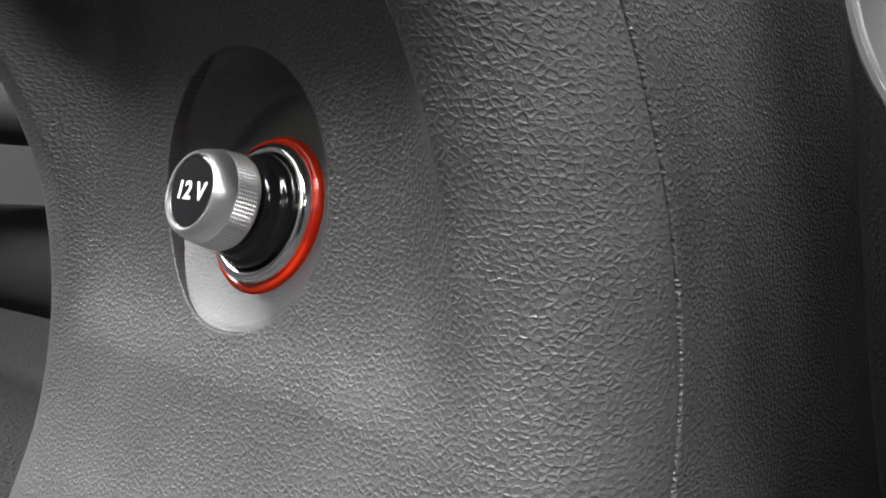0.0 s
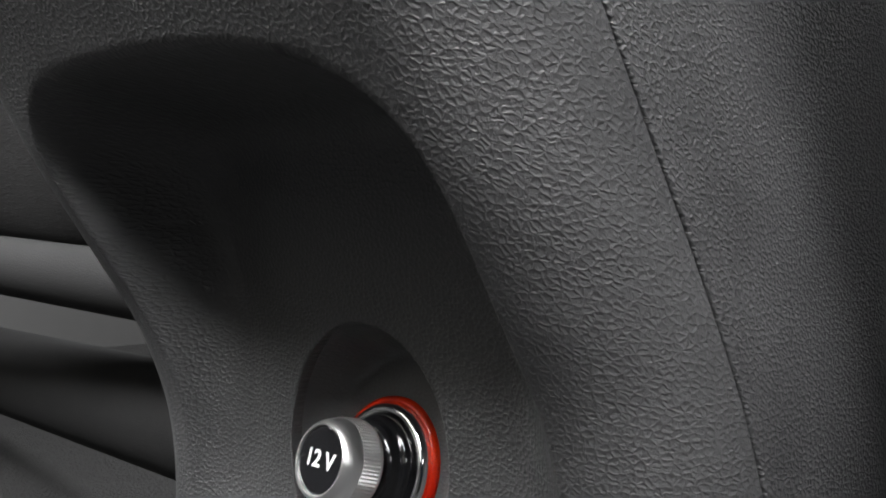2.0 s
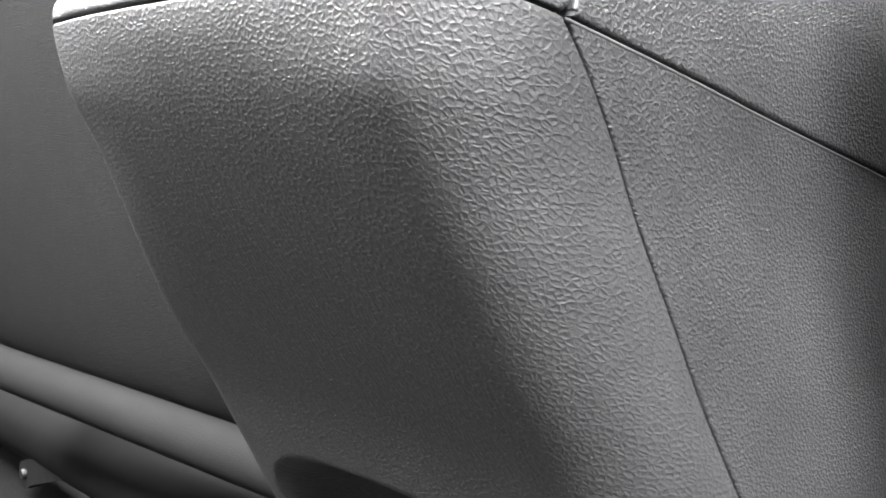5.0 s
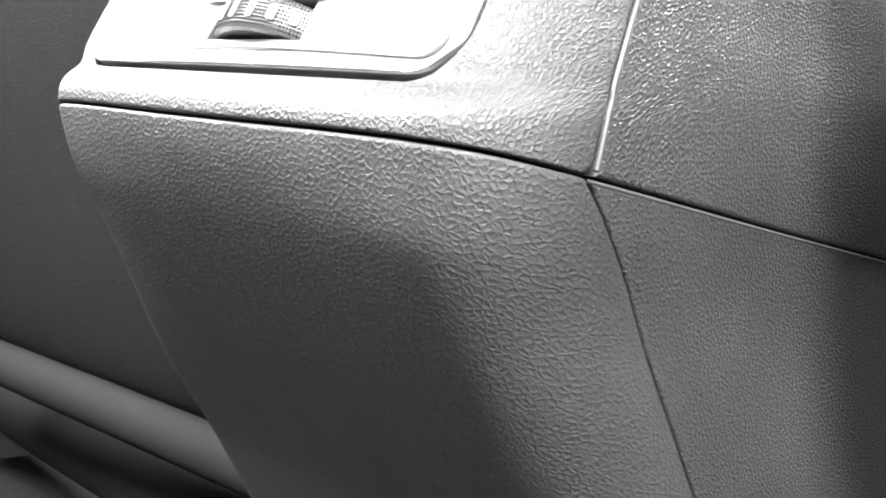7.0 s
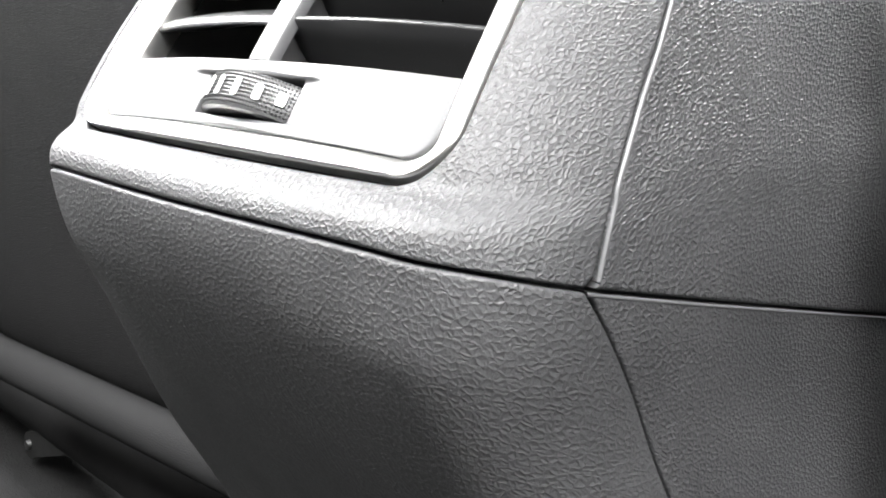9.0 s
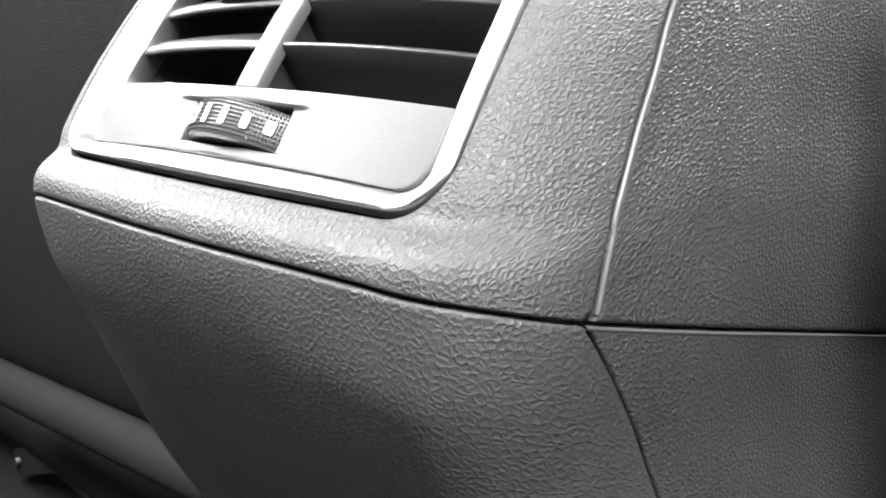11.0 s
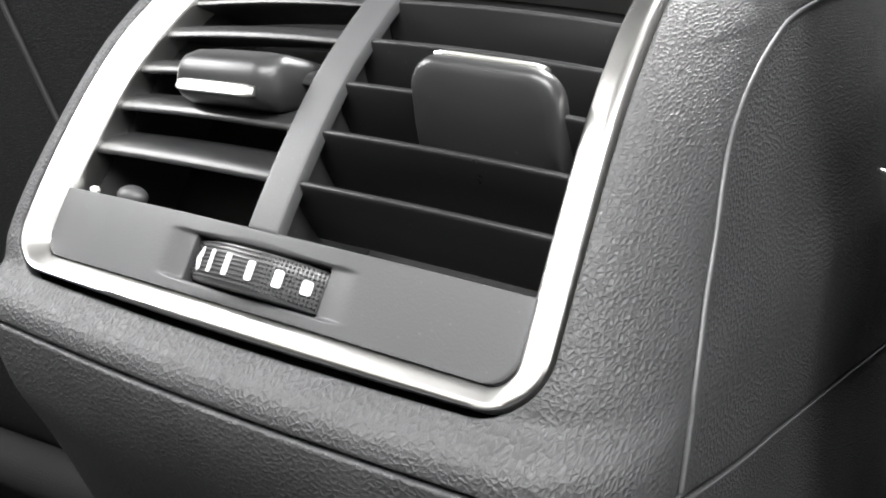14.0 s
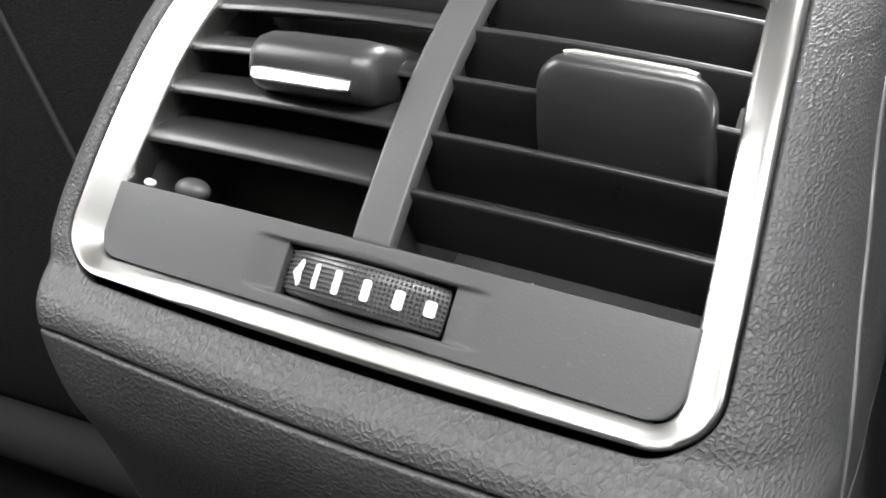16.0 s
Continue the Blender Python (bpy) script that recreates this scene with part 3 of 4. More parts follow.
def sweep(name, outline_of, section, mat, parent, label="", sharp=40):
    """A closed frame: section gives (inset, proud) pairs, carried round the outline."""
    verts, n = [], 0
    for inset, proud in section:
        pts = outline_of(inset)
        n = len(pts)
        for x, sv in pts:
            k = max(0.0, 1 - inset / 7.4)
            lift = (0.5 + 0.19 * max(0.0, min(inset, 6.6) - 1.3)) * ease((10 - sv) / 12) * min(1.0, (7.4 - inset) / 0.6)
            p = vent_at(x, sv, proud + lift + k * (0.00072 * x * x - 0.012 * x))
            p.y += face_off(x, max(sv, 0.5)) * k
            verts.append(p * MM)
    return link_mesh(name, verts, grid_faces(len(section), n, closed=True), mat, parent, label, sharp=sharp)


sweep("chrome_frame", frame_outline, [(0, -4), (0, -0.6), (0.15, -0.1), (0.6, 0.3), (1.3, 0.45), (2.0, 0.35), (3.0, 0.0), (4.6, -0.5), (6.0, -0.9), (6.9, -1.2),
      (7.25, -1.6), (7.4, -2.4), (7.4, -9)], M_SATIN, vent, "satin chrome surround")


def inner_half(s):
    return smooth_table(FRAME_HALF, s) - 7.4


def inner_left(s):
    return smooth_table(FRAME_LEFT, s) - 7.4


PLATE_TOP = 22.6
W_L, W_R, W_B, W_T = -20.2, 22.3, 6.7, 18.2


def patch(name, x0, x1, s0, s1, height, mat, parent, nx=24, ns=10, label="", thick=6.0, sharp=35):
    """A piece of the vent's face with its returns; height gives how proud it stands; rim edges are eased."""
    verts = []
    xs = [x0, x0] + [x0 + 0.35, x0 + 0.8] + [x0 + 1.2 + (x1 - x0 - 2.4) * k / nx for k in range(nx + 1)] + [x1 - 0.8, x1 - 0.35] + [x1, x1]
    ss = [s0, s0] + [s0 + 0.35, s0 + 0.8] + [s0 + 1.2 + (s1 - s0 - 2.4) * k / ns for k in range(ns + 1)] + [s1 - 0.8, s1 - 0.35] + [s1, s1]
    for i, sv in enumerate(ss):
        for j, x in enumerate(xs):
            d = min(x - x0, x1 - x, sv - s0, s1 - sv)
            h = height(x, sv) - edge_fall(d, 0.8)
            if i in (0, len(ss) - 1) or j in (0, len(xs) - 1):
                h = height(x, sv) - thick
            verts.append(vent_at(x, sv, h) * MM)
    return link_mesh(name, verts, grid_faces(len(ss), len(xs)), mat, parent, label, sharp=sharp)


# lower face plate with a window for the thumbwheel: an outline with a square hole
plate_out = []
PL, PR, PB, PC = -76.6, 71.8, 3.6, 6.5
for k in range(61):
    plate_out.append((PL + PC + (PR - PL - 2 * PC) * k / 60, PB))
for k in range(1, 9):
    a = -math.pi / 2 + math.pi / 2 * k / 8
    plate_out.append((PR - PC + PC * math.cos(a), PB + PC + PC * math.sin(a)))
plate_out.append((PR, PLATE_TOP))
plate_corners = [(PR, PLATE_TOP), (PL, PLATE_TOP)]
for k in range(1, 60):
    plate_out.append((PR + (PL - PR) * k / 60, PLATE_TOP))
plate_out.append((PL, PLATE_TOP))
for k in range(9):
    a = math.pi + math.pi / 2 * k / 8
    plate_out.append((PL + PC + PC * math.cos(a), PB + PC + PC * math.sin(a)))
win = [(W_L, W_B), (W_R, W_B), (W_R, W_T), (W_L, W_T)]
pc = (0.7, 12.5)
pa = angles_with(420, plate_corners + win, pc)


def vent_normal(x, s):
    return (vent_at(x, s, 1.0) - vent_at(x, s, 0.0)).normalized()


def plate_at(x, s):
    side = max(ease((x + 29.5) / 9.0) if x < 1 else 0.0, ease((31.5 - x) / 9.0) if x > 1 else 0.0)
    band = ease((s - 6.2) / 1.0) * ease((18.9 - s) / 1.0)
    return vent_at(x, s, -0.6 - 1.2 * side * band)


ring_panel("face_plate", rays_to(plate_out, pc, pa), rays_to(win, pc, pa), plate_at, vent_normal, 44, M_PLATE, vent, edge_out=0.8, edge_in=0.5, skirt=4.0, label="satin grey lower face plate")
# finger scoop under the wheel
patch("finger_scoop", -10.5, 26.5, 4.2, 6.0, lambda x, s: -0.4 - 0.5 * math.sin(math.pi * (s - 4.2) / 1.8), M_PLATE, vent, 16, 6)

# duct walls
sweep("duct", lambda i: [(x, max(sv, 19.5)) for x, sv in frame_outline(i)], [(6.3, -2.0), (6.9, -6), (7.6, -30), (9.5, -62)], M_DUCT, vent, "black duct")
back = []
for k in range(9):
    for j in range(21):
        back.append(vent_at(-72 + 7.2 * j, 18 + 11.2 * k, -60) * MM)
link_mesh("duct_back", back, grid_faces(9, 21), M_DUCT, vent)


def bar(x0, x1, s0, s1, front, depth):
    return patch("divider", x0, x1, s0, s1, lambda x, s: front, M_PLATE, vent, 6, 30, "satin grey upright divider", thick=depth)


bar(-4.5, 5.4, PLATE_TOP - 0.6, 104.6, -0.6, 3.0)
patch("divider_web", -1.5, 1.5, 20, 105, lambda x, s: -3.6, M_BLACK, vent, 2, 20, thick=50)


def blade(x0, x1, s, n, back_s, back_n, chord, thick, mat, rounded=False, name="slat"):
    """A vent slat: rounded front edge, tapering to the rear, slightly bowed in plan."""
    l = math.hypot(back_s, back_n)
    cs, cn = back_s / l, back_n / l
    ps, pn = -cn, cs
    if ps < 0:
        ps, pn = -ps, -pn
    h = thick / 2
    if rounded:
        outline = [(0.0, -0.85), (0.1, -0.55), (0.5, -0.25), (1.3, 0.1), (2.6, 0.43), (4.4, 0.72), (6.8, 0.92), (9.5, 1.0), (chord * 0.75, 0.85), (chord, 0.3),
                   (chord, -0.5), (chord * 0.5, -0.95), (1.4, -1.1), (0.35, -1.05)]
    else:
        outline = [(0.0, 0.0), (0.12, 0.55), (0.45, 0.9), (1.0, 1.0), (chord * 0.5, 0.95), (chord, 0.45), (chord, -0.45), (chord * 0.5, -0.95), (1.0, -1.0), (0.45, -0.9), (0.12, -0.55)]
    verts, m = [], 25
    for k in range(m):
        x = x0 + (x1 - x0) * k / (m - 1)
        bow = 0.4 * (2 * k / (m - 1) - 1) ** 2
        for c, o in outline:
            verts.append(vent_at(x, s + cs * c + ps * o * h, n - bow + cn * c + pn * o * h) * MM)
    faces = grid_faces(m, len(outline), closed=True)
    faces += [tuple(range(len(outline)))[::-1], tuple(range((m - 1) * len(outline), m * len(outline)))]
    return link_mesh(name, verts, faces, mat, vent, sharp=45)


for sv in (35.5, 49.4, 62.4, 76.0, 89.2):
    blade(-inner_left(sv) - 1.5, -1.7, sv + 0.7, -1.6, 0.60, -0.80, 19.0, 4.2, M_SLAT, rounded=True)
for sv in (35.8, 49.4, 62.9, 76.2, 89.8):
    blade(1.7, inner_half(sv) + 1.5, sv, -1.2, -0.42, -0.91, 19.0, 1.8, M_SLAT)
# upright vanes behind the slats
for x in (-60, -48, -36, -24, -13, 14, 26, 38, 50, 62):
    verts = []
    for t in (-0.6, 0.6):
        for sv in (20, 41, 62, 83, 105):
            for n in (-40, -43, -58):
                verts.append(vent_at(x + t - (n + 40) * 0.12, sv, n) * MM)
    fs = grid_faces(5, 3) + [tuple(v + 15 for v in f[::-1]) for f in grid_faces(5, 3)]
    fs += [(3 * k, 3 * k + 15, 3 * k + 18, 3 * k + 3) for k in range(4)] + [(3 * k + 2, 3 * k + 5, 3 * k + 20, 3 * k + 17) for k in range(4)]
    link_mesh("vane", verts, fs, M_GAP, vent, sharp=30)


def bead_at(name, x, sv, n, r, mat, label):
    bm = bmesh.new()
    bmesh.ops.create_uvsphere(bm, u_segments=20, v_segments=12, radius=r * MM, matrix=Matrix.Translation(vent_at(x, sv, n) * MM) @ Matrix.Diagonal((1.5, 1.0, 0.85, 1)))
    return part(name, bm, mat, vent, label)


bead_at("pivot_pin", -70.3, 24.2, -5.0, 1.2, M_WHITE, "pale pivot pin at the slats' end")
bead_at("link_knob", -60.5, 25.8, -10.5, 3.4, M_PLATE, "grey link knob behind the slats")
# linkage that joins the right-hand slats at their outer ends
part("slat_link", box(0.0022, 0.006, 0.034, 0.0008, 2, Matrix.Translation(vent_at(65.5, 80, -9.0) * MM) @ Matrix.Rotation(-TILT, 4, "X")), M_PLATE, vent, "grey slat link")


def paddle(xc, s, n, back_s, back_n, width, depth, thick, strip, wide):
    """The adjuster on a slat: a soft-cornered tongue with a chrome strip let into its front edge."""
    l = math.hypot(back_s, back_n)
    cs, cn = back_s / l, back_n / l
    ps, pn = -cn, cs
    if ps < 0:
        ps, pn = -ps, -pn

    def at(x, c, o):
        return vent_at(xc + x, s + cs * c + ps * o, n + cn * c + pn * o)
    bm = bmesh.new()
    rows = []
    r = 6.5
    plan = []
    for k in range(9):
        a = math.pi / 2 * k / 8
        plan.append((width / 2 - r + r * math.sin(a), r - r * math.cos(a)))
    plan.append((width / 2 + 0.4, depth * 0.6))
    plan.append((width / 2 + 0.6, depth))
    loop = [(-x, c) for x, c in reversed(plan)] + plan
    cx, cc = 0.0, depth * 0.55
    for shrink, o in ((0.0, -0.5), (0.55, -0.5), (0.82, -0.48), (0.93, -0.42), (0.98, -0.3), (1.0, -0.12), (1.0, 0.12), (0.98, 0.3), (0.93, 0.42), (0.82, 0.48), (0.55, 0.5), (0.0, 0.5)):
        row = []
        for x, c in loop:
            f = shrink
            px, pc_ = cx + (x - cx) * f, cc + (c - cc) * f
            grow = 0.72 + 0.28 * ease(pc_ / 9.0)
            row.append(bm.verts.new(at(px, pc_, o * thick * grow)))
        rows.append(row)
    for a, b in zip(rows, rows[1:]):
        for k in range(len(loop)):
            j = (k + 1) % len(loop)
            try:
                bm.faces.new((a[k], a[j], b[j], b[k]))
            except ValueError:
                pass
    bmesh.ops.remove_doubles(bm, verts=bm.verts, dist=0.01)
    bmesh.ops.scale(bm, vec=(MM,) * 3, verts=bm.verts)
    body = part("adjuster", bm, M_BLACK, vent, "soft black adjuster tongue", sharp=60)
    # chrome strip
    verts, sw = [], wide
    prof = strip
    nx = 13
    for k in range(nx):
        x = -sw / 2 + sw * k / (nx - 1)
        pinch = 0.8 if k in (0, nx - 1) else 1.0
        for c, o in prof:
            verts.append(at(x, c if pinch == 1 else c * 0.6 + 0.3, o * pinch + (1 - pinch) * strip[len(strip) // 2][1]) * MM)
    fs = grid_faces(nx, len(prof)) + [tuple(range(len(prof))), tuple(range((nx - 1) * len(prof), nx * len(prof)))[::-1]]
    link_mesh("chrome_strip", verts, fs, M_SATIN, body, "bright chrome strip", sharp=30)
    return body


paddle(-27.8, 55.0, 6.7, 0.50, -0.85, 37.0, 32.0, 15.0, [(1.5, -3.6), (-1.1, -3.5), (-1.6, -3.0), (-1.15, -1.9), (-0.75, -0.9), (0.2, -0.5), (1.8, -0.4)], 28.0)
paddle(44.5, 67.6, 6.3, -0.55, -0.84, 37.0, 26.0, 8.0, [(1.6, 0.3), (-0.2, 0.6), (-0.75, 1.0), (-0.6, 1.9), (0.0, 2.8), (1.0, 3.5), (2.4, 3.8), (2.6, 1.8)], 27.5)

# thumbwheel with a pyramid knurl
WHEEL_R = 30.0
cols, rowsw = 132, 30
verts = []
for i in range(rowsw + 1):
    for j in range(cols + 1):
        a = (j / cols - 0.5) * radians(84)
        sv = 7.2 + 10.2 * i / rowsw
        crown = 0.9 * (1 - (2 * i / rowsw - 1) ** 4)
        knurl = 0.0
        if 1 < i < rowsw - 1:
            knurl = 0.85 if (j % 3 == 1 and i % 3 == 1) else 0.0
        r = WHEEL_R + crown + knurl - 0.9
        if i in (0, rowsw):
            r -= 1.0
        verts.append(vent_at(1.0 + r * math.sin(a), sv, 4.3 - WHEEL_R + r * math.cos(a)) * MM)
wheel = link_mesh("thumbwheel", verts, grid_faces(rowsw + 1, cols + 1), M_WHEEL, vent, "knurled black thumbwheel with white marks", sharp=20)
verts = []
for sv in (7.2, 17.4):
    for j in range(31):
        a = (j / 30 - 0.5) * radians(84)
        for r in (WHEEL_R - 1.9, 14):
            verts.append(vent_at(1.0 + r * math.sin(a), sv, 4.3 - WHEEL_R + r * math.cos(a)) * MM)
link_mesh("wheel_side", verts, grid_faces(31, 2) + [tuple(v + 62 for v in f[::-1]) for f in grid_faces(31, 2)], M_BLACK, wheel)


def wheel_mark(shape):
    """A white mark printed on the wheel: an outline in mm round the rim and up it."""
    verts = []
    for lift in (0.35, 0.75):
        for x, sv in shape:
            a = math.asin(max(-0.95, min(0.95, (x - 1.0) / (WHEEL_R + 0.4))))
            r = WHEEL_R + lift
            verts.append(vent_at(1.0 + r * math.sin(a), sv, 4.3 - WHEEL_R + r * math.cos(a)) * MM)
    n = len(shape)
    fs = [tuple(range(n, 2 * n))] + [(k, (k + 1) % n, n + (k + 1) % n, n + k) for k in range(n)]
    link_mesh("wheel_mark", verts, fs, M_WHITE, wheel, "white printed mark", smooth=False)


for x, w, h in ((-7.2, 1.25, 5.4), (-1.2, 1.6, 5.1), (5.8, 1.8, 4.5), (12.6, 2.0, 4.0), (18.4, 2.0, 3.3)):
    c = 0.35
    wheel_mark([(x - w / 2 + c, 12.3 - h / 2), (x + w / 2 - c, 12.3 - h / 2), (x + w / 2, 12.3 - h / 2 + c), (x + w / 2, 12.3 + h / 2 - c),
                (x + w / 2 - c, 12.3 + h / 2), (x - w / 2 + c, 12.3 + h / 2), (x - w / 2, 12.3 + h / 2 - c), (x - w / 2, 12.3 - h / 2 + c)])
wheel_mark([(-12.6, 9.3), (-12.0, 10.2), (-12.4, 12.3), (-12.0, 14.4), (-12.6, 15.3), (-15.4, 12.3)])
patch("wheel_well", -21.5, 23.5, 5.5, 19.5, lambda x, s: -9.0, M_GAP, vent, 4, 4, thick=2.0)

# loose dust on the panels and in the vent
rng = random.Random(7)
bm = bmesh.new()
spots = []
for k in range(11):
    u, sv = rng.uniform(-0.9, 2.7), rng.uniform(-150, -26)
    spots.append((skin(u, sv), rng.uniform(0.09, 0.2)))
for k in range(40):
    spots.append((vent_at(rng.uniform(8, 71), 20.6 + abs(rng.gauss(0, 0.9)), -2.6 - rng.uniform(0, 3)), rng.uniform(0.12, 0.4)))
for p, r in spots:
    m = Matrix.Translation(p * MM) @ Euler((rng.random() * 3, rng.random() * 3, 0)).to_matrix().to_4x4() @ Matrix.Diagonal((1, rng.uniform(0.5, 1), rng.uniform(0.4, 0.8), 1))
    bmesh.ops.create_icosphere(bm, subdivisions=1, radius=r * MM, matrix=m)
dust = part("dust", bm, M_DUST, None)
tagged(dust, "pale specks of dust lying on the console", "dust", "", "stuff")

# ---------------------------------------------------------------- 12 volt socket and plug
TURN = AXIS.to_track_quat("Z", "Y").to_matrix().to_4x4()
PLACE = Matrix.Translation(SOCKET * MM) @ TURN


def mm(profile_pairs):
    return [(r * MM, h * MM) for r, h in profile_pairs]


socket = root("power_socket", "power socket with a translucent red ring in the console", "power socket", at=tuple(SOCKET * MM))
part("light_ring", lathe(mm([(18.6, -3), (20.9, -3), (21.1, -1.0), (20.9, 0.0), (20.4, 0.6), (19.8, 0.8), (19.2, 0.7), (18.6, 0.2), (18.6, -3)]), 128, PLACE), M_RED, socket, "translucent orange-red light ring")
part("chrome_ring", lathe(mm([(15.0, -2), (18.7, -2), (18.7, 1.0), (18.3, 2.4), (17.5, 3.1), (16.5, 3.3), (15.7, 3.0), (15.1, 2.2), (15.0, 1.0)]), 128, PLACE), M_CHROME, socket, "bright chrome ring")
part("barrel", lathe(mm([(0, -25), (15.1, -25), (15.1, 1.6), (14.6, 2.2)]), 96, PLACE), M_GLOSS, socket)

plug = root("lighter_plug", "silver and black socket plug marked 12 V, half pulled out", "socket plug", at=tuple(SOCKET * MM))
part("collar", lathe(mm([(15.0, 0.0), (15.0, 4.2), (14.7, 5.2), (14.0, 5.8), (13.2, 6.0), (12.9, 6.4), (12.9, 8.6), (12.6, 9.4), (11.6, 9.9), (10.6, 10.2), (10.2, 10.8), (10.2, 13.5), (0, 13.5)]), 128, PLACE),
     M_GLOSS, plug, "stepped glossy black collar", sharp=60)
# knurled silver knob
bm = bmesh.new()
steps = 150
prof_k = [(9.6, 11.2), (11.4, 11.2), (12.1, 11.5), (12.35, 12.2)] + [(12.35 - 0.03 * k, 12.2 + 0.36 * k) for k in range(1, 18)] + [(11.8, 18.9), (11.6, 20.0), (11.3, 21.2), (10.9, 22.4), (10.3, 23.4), (9.7, 23.9), (9.35, 23.85), (9.2, 23.5), (9.2, 22.6)]
rings = []
for i, (r, h) in enumerate(prof_k):
    row = []
    for k in range(steps):
        d = 0.42 if 4 <= i <= 19 and (i % 2) and (k % 2) else 0.0
        a = 2 * math.pi * k / steps
        row.append(bm.verts.new(((r + d) * MM * math.cos(a), (r + d) * MM * math.sin(a), h * MM)))
    rings.append(row)
for a, b in zip(rings, rings[1:]):
    for k in range(steps):
        j = (k + 1) % steps
        bm.faces.new((a[k], a[j], b[j], b[k]))
bmesh.ops.transform(bm, matrix=PLACE, verts=bm.verts)
part("knob", bm, M_KNOB, plug, "satin silver knob with a knurled band", sharp=30)
cap = part("cap", lathe(mm([(9.3, 22.4), (9.25, 23.0), (8.9, 23.25), (8.0, 23.3), (0, 23.35)]), 96, PLACE), M_GLOSS, plug, "black cap marked 12 V")
txt = bpy.data.curves.new("cap_text", "FONT")
txt.body, txt.size, txt.align_x, txt.align_y, txt.extrude, txt.offset = "12 V", 6.4 * MM, "CENTER", "CENTER", 0.00006, 0.00012
tmp = new("cap_text_curve", txt)
mesh = bpy.data.meshes.new_from_object(tmp.evaluated_get(bpy.context.evaluated_depsgraph_get()))
bpy.data.objects.remove(tmp)
bpy.data.curves.remove(txt)
mesh.materials.clear()
mesh.materials.append(M_WHITE)
upright = Matrix.Rotation(math.pi / 2 - radians(15.8), 4, "X")
spot = SOCKET + AXIS * 23.42
mesh.transform(Matrix.Translation(spot * MM) @ upright)
lettering = new("lettering", mesh)
lettering.parent = cap
lettering.matrix_parent_inverse = cap.matrix_world.inverted()
tagged(lettering, "white lettering 12 V")

# ---------------------------------------------------------------- front seats
def pillow(name, sx, sy, sz, m, mat, parent, label="", power=3.2, n=40):
    """A padded, soft-cornered block (superellipsoid) in millimetres, placed by m."""
    verts = []
    for i in range(n + 1):
        v = -math.pi / 2 + math.pi * i / n
        for j in range(2 * n):
            u = math.pi * j / n

            def sp(c, e):
                return math.copysign(abs(c) ** e, c)
            e = 2 / power
            verts.append(m @ Vector((sx / 2 * sp(math.cos(v), e) * sp(math.cos(u), e), sy / 2 * sp(math.cos(v), e) * sp(math.sin(u), e), sz / 2 * sp(math.sin(v), e))) * MM)
    return link_mesh(name, verts, grid_faces(n + 1, 2 * n, closed=True), mat, parent, label, sharp=80)


def mpose(x, y, z, rx=0, ry=0, rz=0):
    return Matrix.Translation((x, y, z)) @ Euler((radians(rx), radians(ry), radians(rz))).to_matrix().to_4x4()


def tube(name, pts, radius, mat, parent, label="", steps=24, flat=1.0):
    verts = []
    n = len(pts)
    for i, p in enumerate(pts):
        a, b = Vector(pts[max(0, i - 1)]), Vector(pts[min(n - 1, i + 1)])
        d = (b - a).normalized()
        side = d.cross(Vector((0, 0, 1))).normalized()
        up = side.cross(d)
        for k in range(steps):
            t = 2 * math.pi * k / steps
            verts.append((Vector(p) + (side * math.cos(t) + up * math.sin(t) * flat) * radius) * MM)
    fs = grid_faces(n, steps, closed=True) + [tuple(range(steps)), tuple(range((n - 1) * steps, n * steps))[::-1]]
    return link_mesh(name, verts, fs, mat, parent, label, sharp=60)


seat_l = root("front_seat", "grey front seat seen from behind, with its rail below", "car seat", "front seats", at=(-0.42, 0.45, -0.38))
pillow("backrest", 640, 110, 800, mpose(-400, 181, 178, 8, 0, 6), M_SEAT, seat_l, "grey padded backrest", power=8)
tube("seam", [(-419.5 + 5.705 * k, 105.0 + 2.453 * k, 302.6 - 13.108 * k) for k in range(39)], 1.6, M_GAP, seat_l, "dark seam")
tube("lower_roll", [(-100 - 40 * k, 218 - 3.9 * k, -235 + 0.2 * k) for k in range(22)], 17, M_ROLL, seat_l, "rounded lower edge of the backrest")
tube("cross_tube", [(-100 - 40 * k, 246 + 2 * k, -306 - 2.2 * k) for k in range(23)], 32, M_ROLL, seat_l, "dark grey cross tube")
part("seat_rail", box(0.045, 0.62, 0.04, 0.006, 2, Matrix.Translation((-0.36, 0.66, -0.380))), M_GAP, seat_l, "dark steel seat rail")

seat_r = root("front_seat", "dark front seat standing close beside the console", "car seat", "front seats", at=(0.40, 0.50, -0.38))
back_lean = Matrix(((1, 0, 0, 370), (0, 1, -0.25, 149), (0, -0.65, 1, 332), (0, 0, 0, 1)))
pillow("backrest", 540, 300, 700, back_lean, M_SEAT_R, seat_r, "dark padded backrest", power=11)
lean = Matrix(((1, 0, 0, 377), (0, 1, -0.35, 430), (0, 0, 1, -150), (0, 0, 0, 1)))
pillow("seat_base", 510, 560, 480, lean, M_SEAT_DARK, seat_r, "black grained seat base", power=11)
part("trim_clip", box(0.0052, 0.004, 0.0026, 0.0009, 2, Matrix.Translation((0.1010, 0.1700, 0.0255)) @ Matrix.Rotation(radians(14), 4, "Y")), M_CHROME, seat_r, "small bright metal clip beside the seam")
tube("piping", [(104 + 3 * k, 171.0, 25.5 - 0.25 * k) for k in range(12)], 0.7, M_TUBE, seat_r, "thin grey piping", steps=8)
hub = Matrix.Translation((0.1975, 0.150, -0.2026)) @ Matrix.Rotation(math.pi / 2, 4, "X")
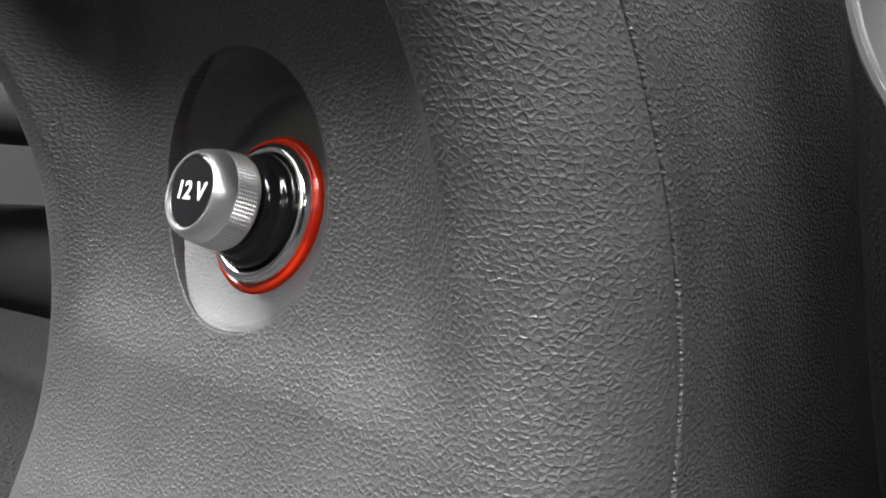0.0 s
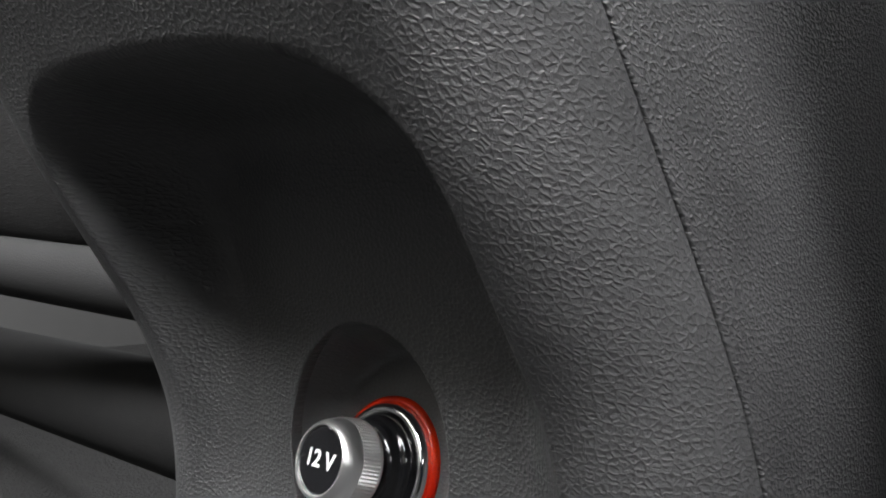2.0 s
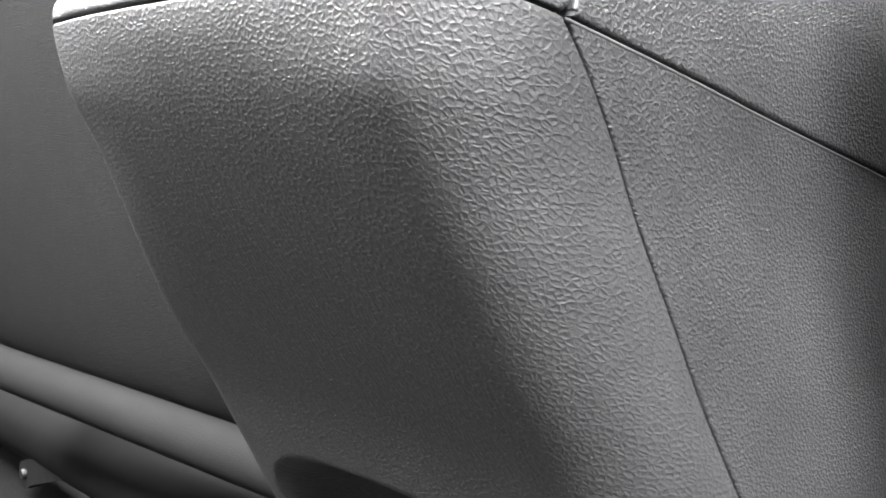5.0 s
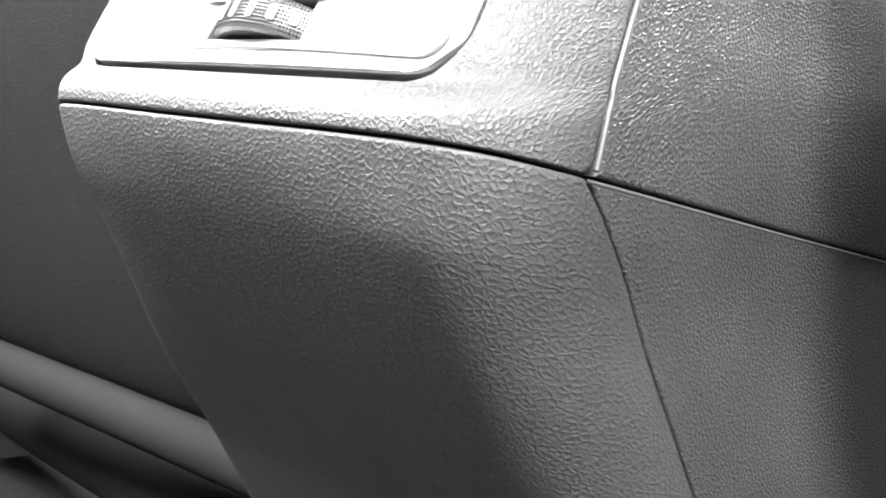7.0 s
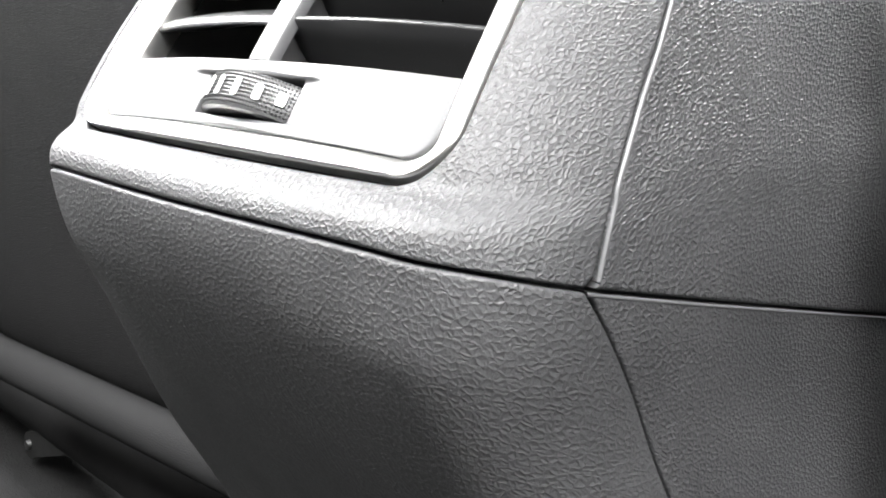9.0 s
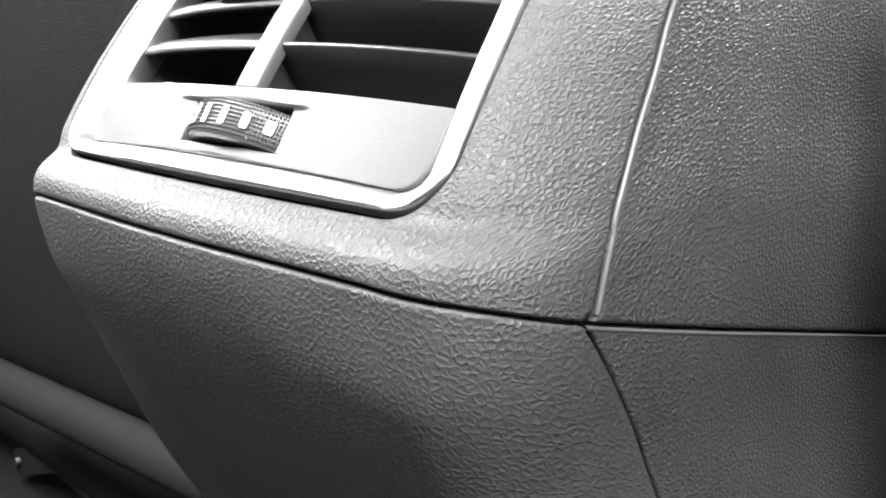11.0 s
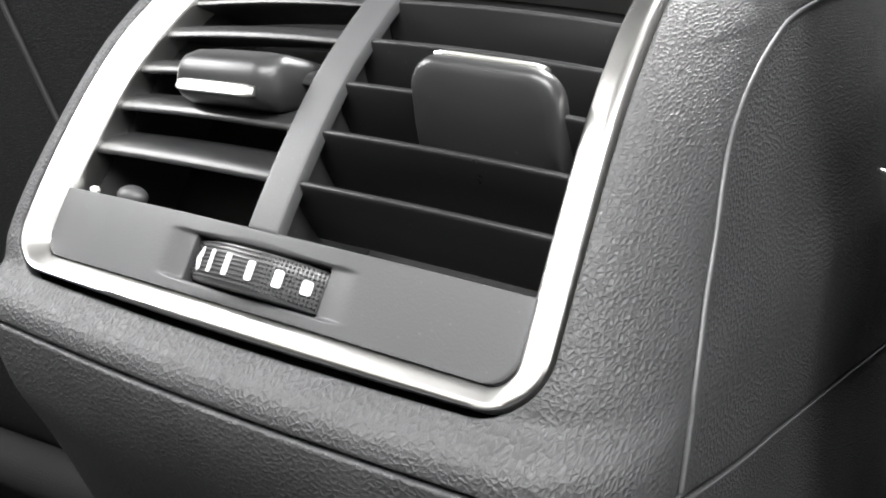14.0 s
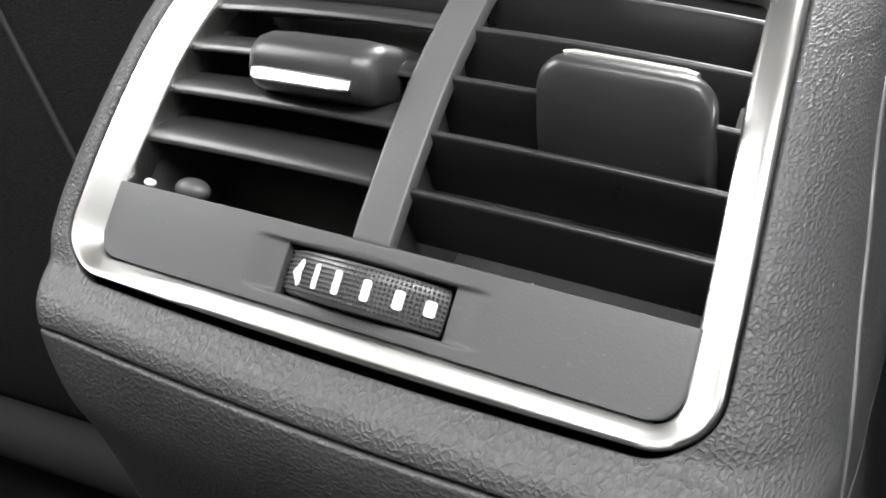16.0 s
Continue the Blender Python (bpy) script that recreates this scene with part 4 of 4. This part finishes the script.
cover = part("recliner_cover", lathe([(0, -0.030), (0.0455, -0.030), (0.0470, -0.004), (0.0466, -0.001), (0.0440, -0.002), (0.0385, -0.006), (0.0360, -0.016), (0, -0.018)], 96, hub), M_BLACK, seat_r, "round black recliner cover")
part("trim_ring", lathe([(0.0468, -0.003), (0.0483, -0.002), (0.0487, -0.0006), (0.0480, 0.0006), (0.0470, 0.0005), (0.0464, -0.001), (0.0468, -0.003)], 96, hub), M_CHROME, cover, "bright chrome trim ring")

# hinge bracket under the cross tube
outline = [(-770 + 15 * math.cos(radians(a)), -375 + 15 * math.sin(radians(a))) for a in range(140, 325, 12)] + [(-676, -356), (-676, -344), (-742, -352)]
verts = [Vector((x, y, z)) * MM for y in (250, 264) for x, z in outline]
n_o = len(outline)
link_mesh("hinge_bracket", verts, [tuple(range(n_o)), tuple(range(2 * n_o - 1, n_o - 1, -1))] + [(k, n_o + k, n_o + (k + 1) % n_o, (k + 1) % n_o) for k in range(n_o)], M_GAP, seat_l, "black hinge bracket", smooth=False)
part("bolt", lathe([(0, 0.004), (0.0045, 0.004), (0.0052, 0.003), (0.0052, -0.004)], 24, Matrix.Translation((-0.770, 0.250, -0.375)) @ Matrix.Rotation(math.pi / 2, 4, "X")), M_METAL_DARK, seat_l)

# ---------------------------------------------------------------- cabin
def slab(name, x0, x1, y0, y1, z0, z1, mat, kind="structure", label="", category=""):
    bm = box(x1 - x0, y1 - y0, z1 - z0, 0.0, 1, Matrix.Translation(((x0 + x1) / 2, (y0 + y1) / 2, (z0 + z1) / 2)))
    ob = part(name, bm, mat, None)
    return tagged(ob, label, category, "", kind)


slab("floor", -1.05, 0.8, -1.4, 1.3, -0.46, -0.40, M_CARPET, label="dark grey carpeted car floor", category="floor")
slab("ceiling", -1.05, 0.8, -1.4, 1.3, 0.84, 0.88, M_LINER, label="pale cloth headliner", category="ceiling")
slab("wall_left", -1.11, -1.05, -1.4, 1.3, -0.46, 0.30, M_TRIM, label="dark door trim below the windows", category="wall")
slab("wall_right", 0.8, 0.86, 0.05, 1.3, -0.46, 0.88, M_TRIM, label="dark front door trim", category="wall")
slab("wall_front", -1.05, 0.8, 1.3, 1.36, -0.46, 0.88, M_TRIM, label="dark dashboard wall", category="wall")
slab("wall_rear", -1.05, 0.8, -1.46, -1.4, -0.46, 0.45, M_TRIM, label="dark rear wall behind the back seat", category="wall")
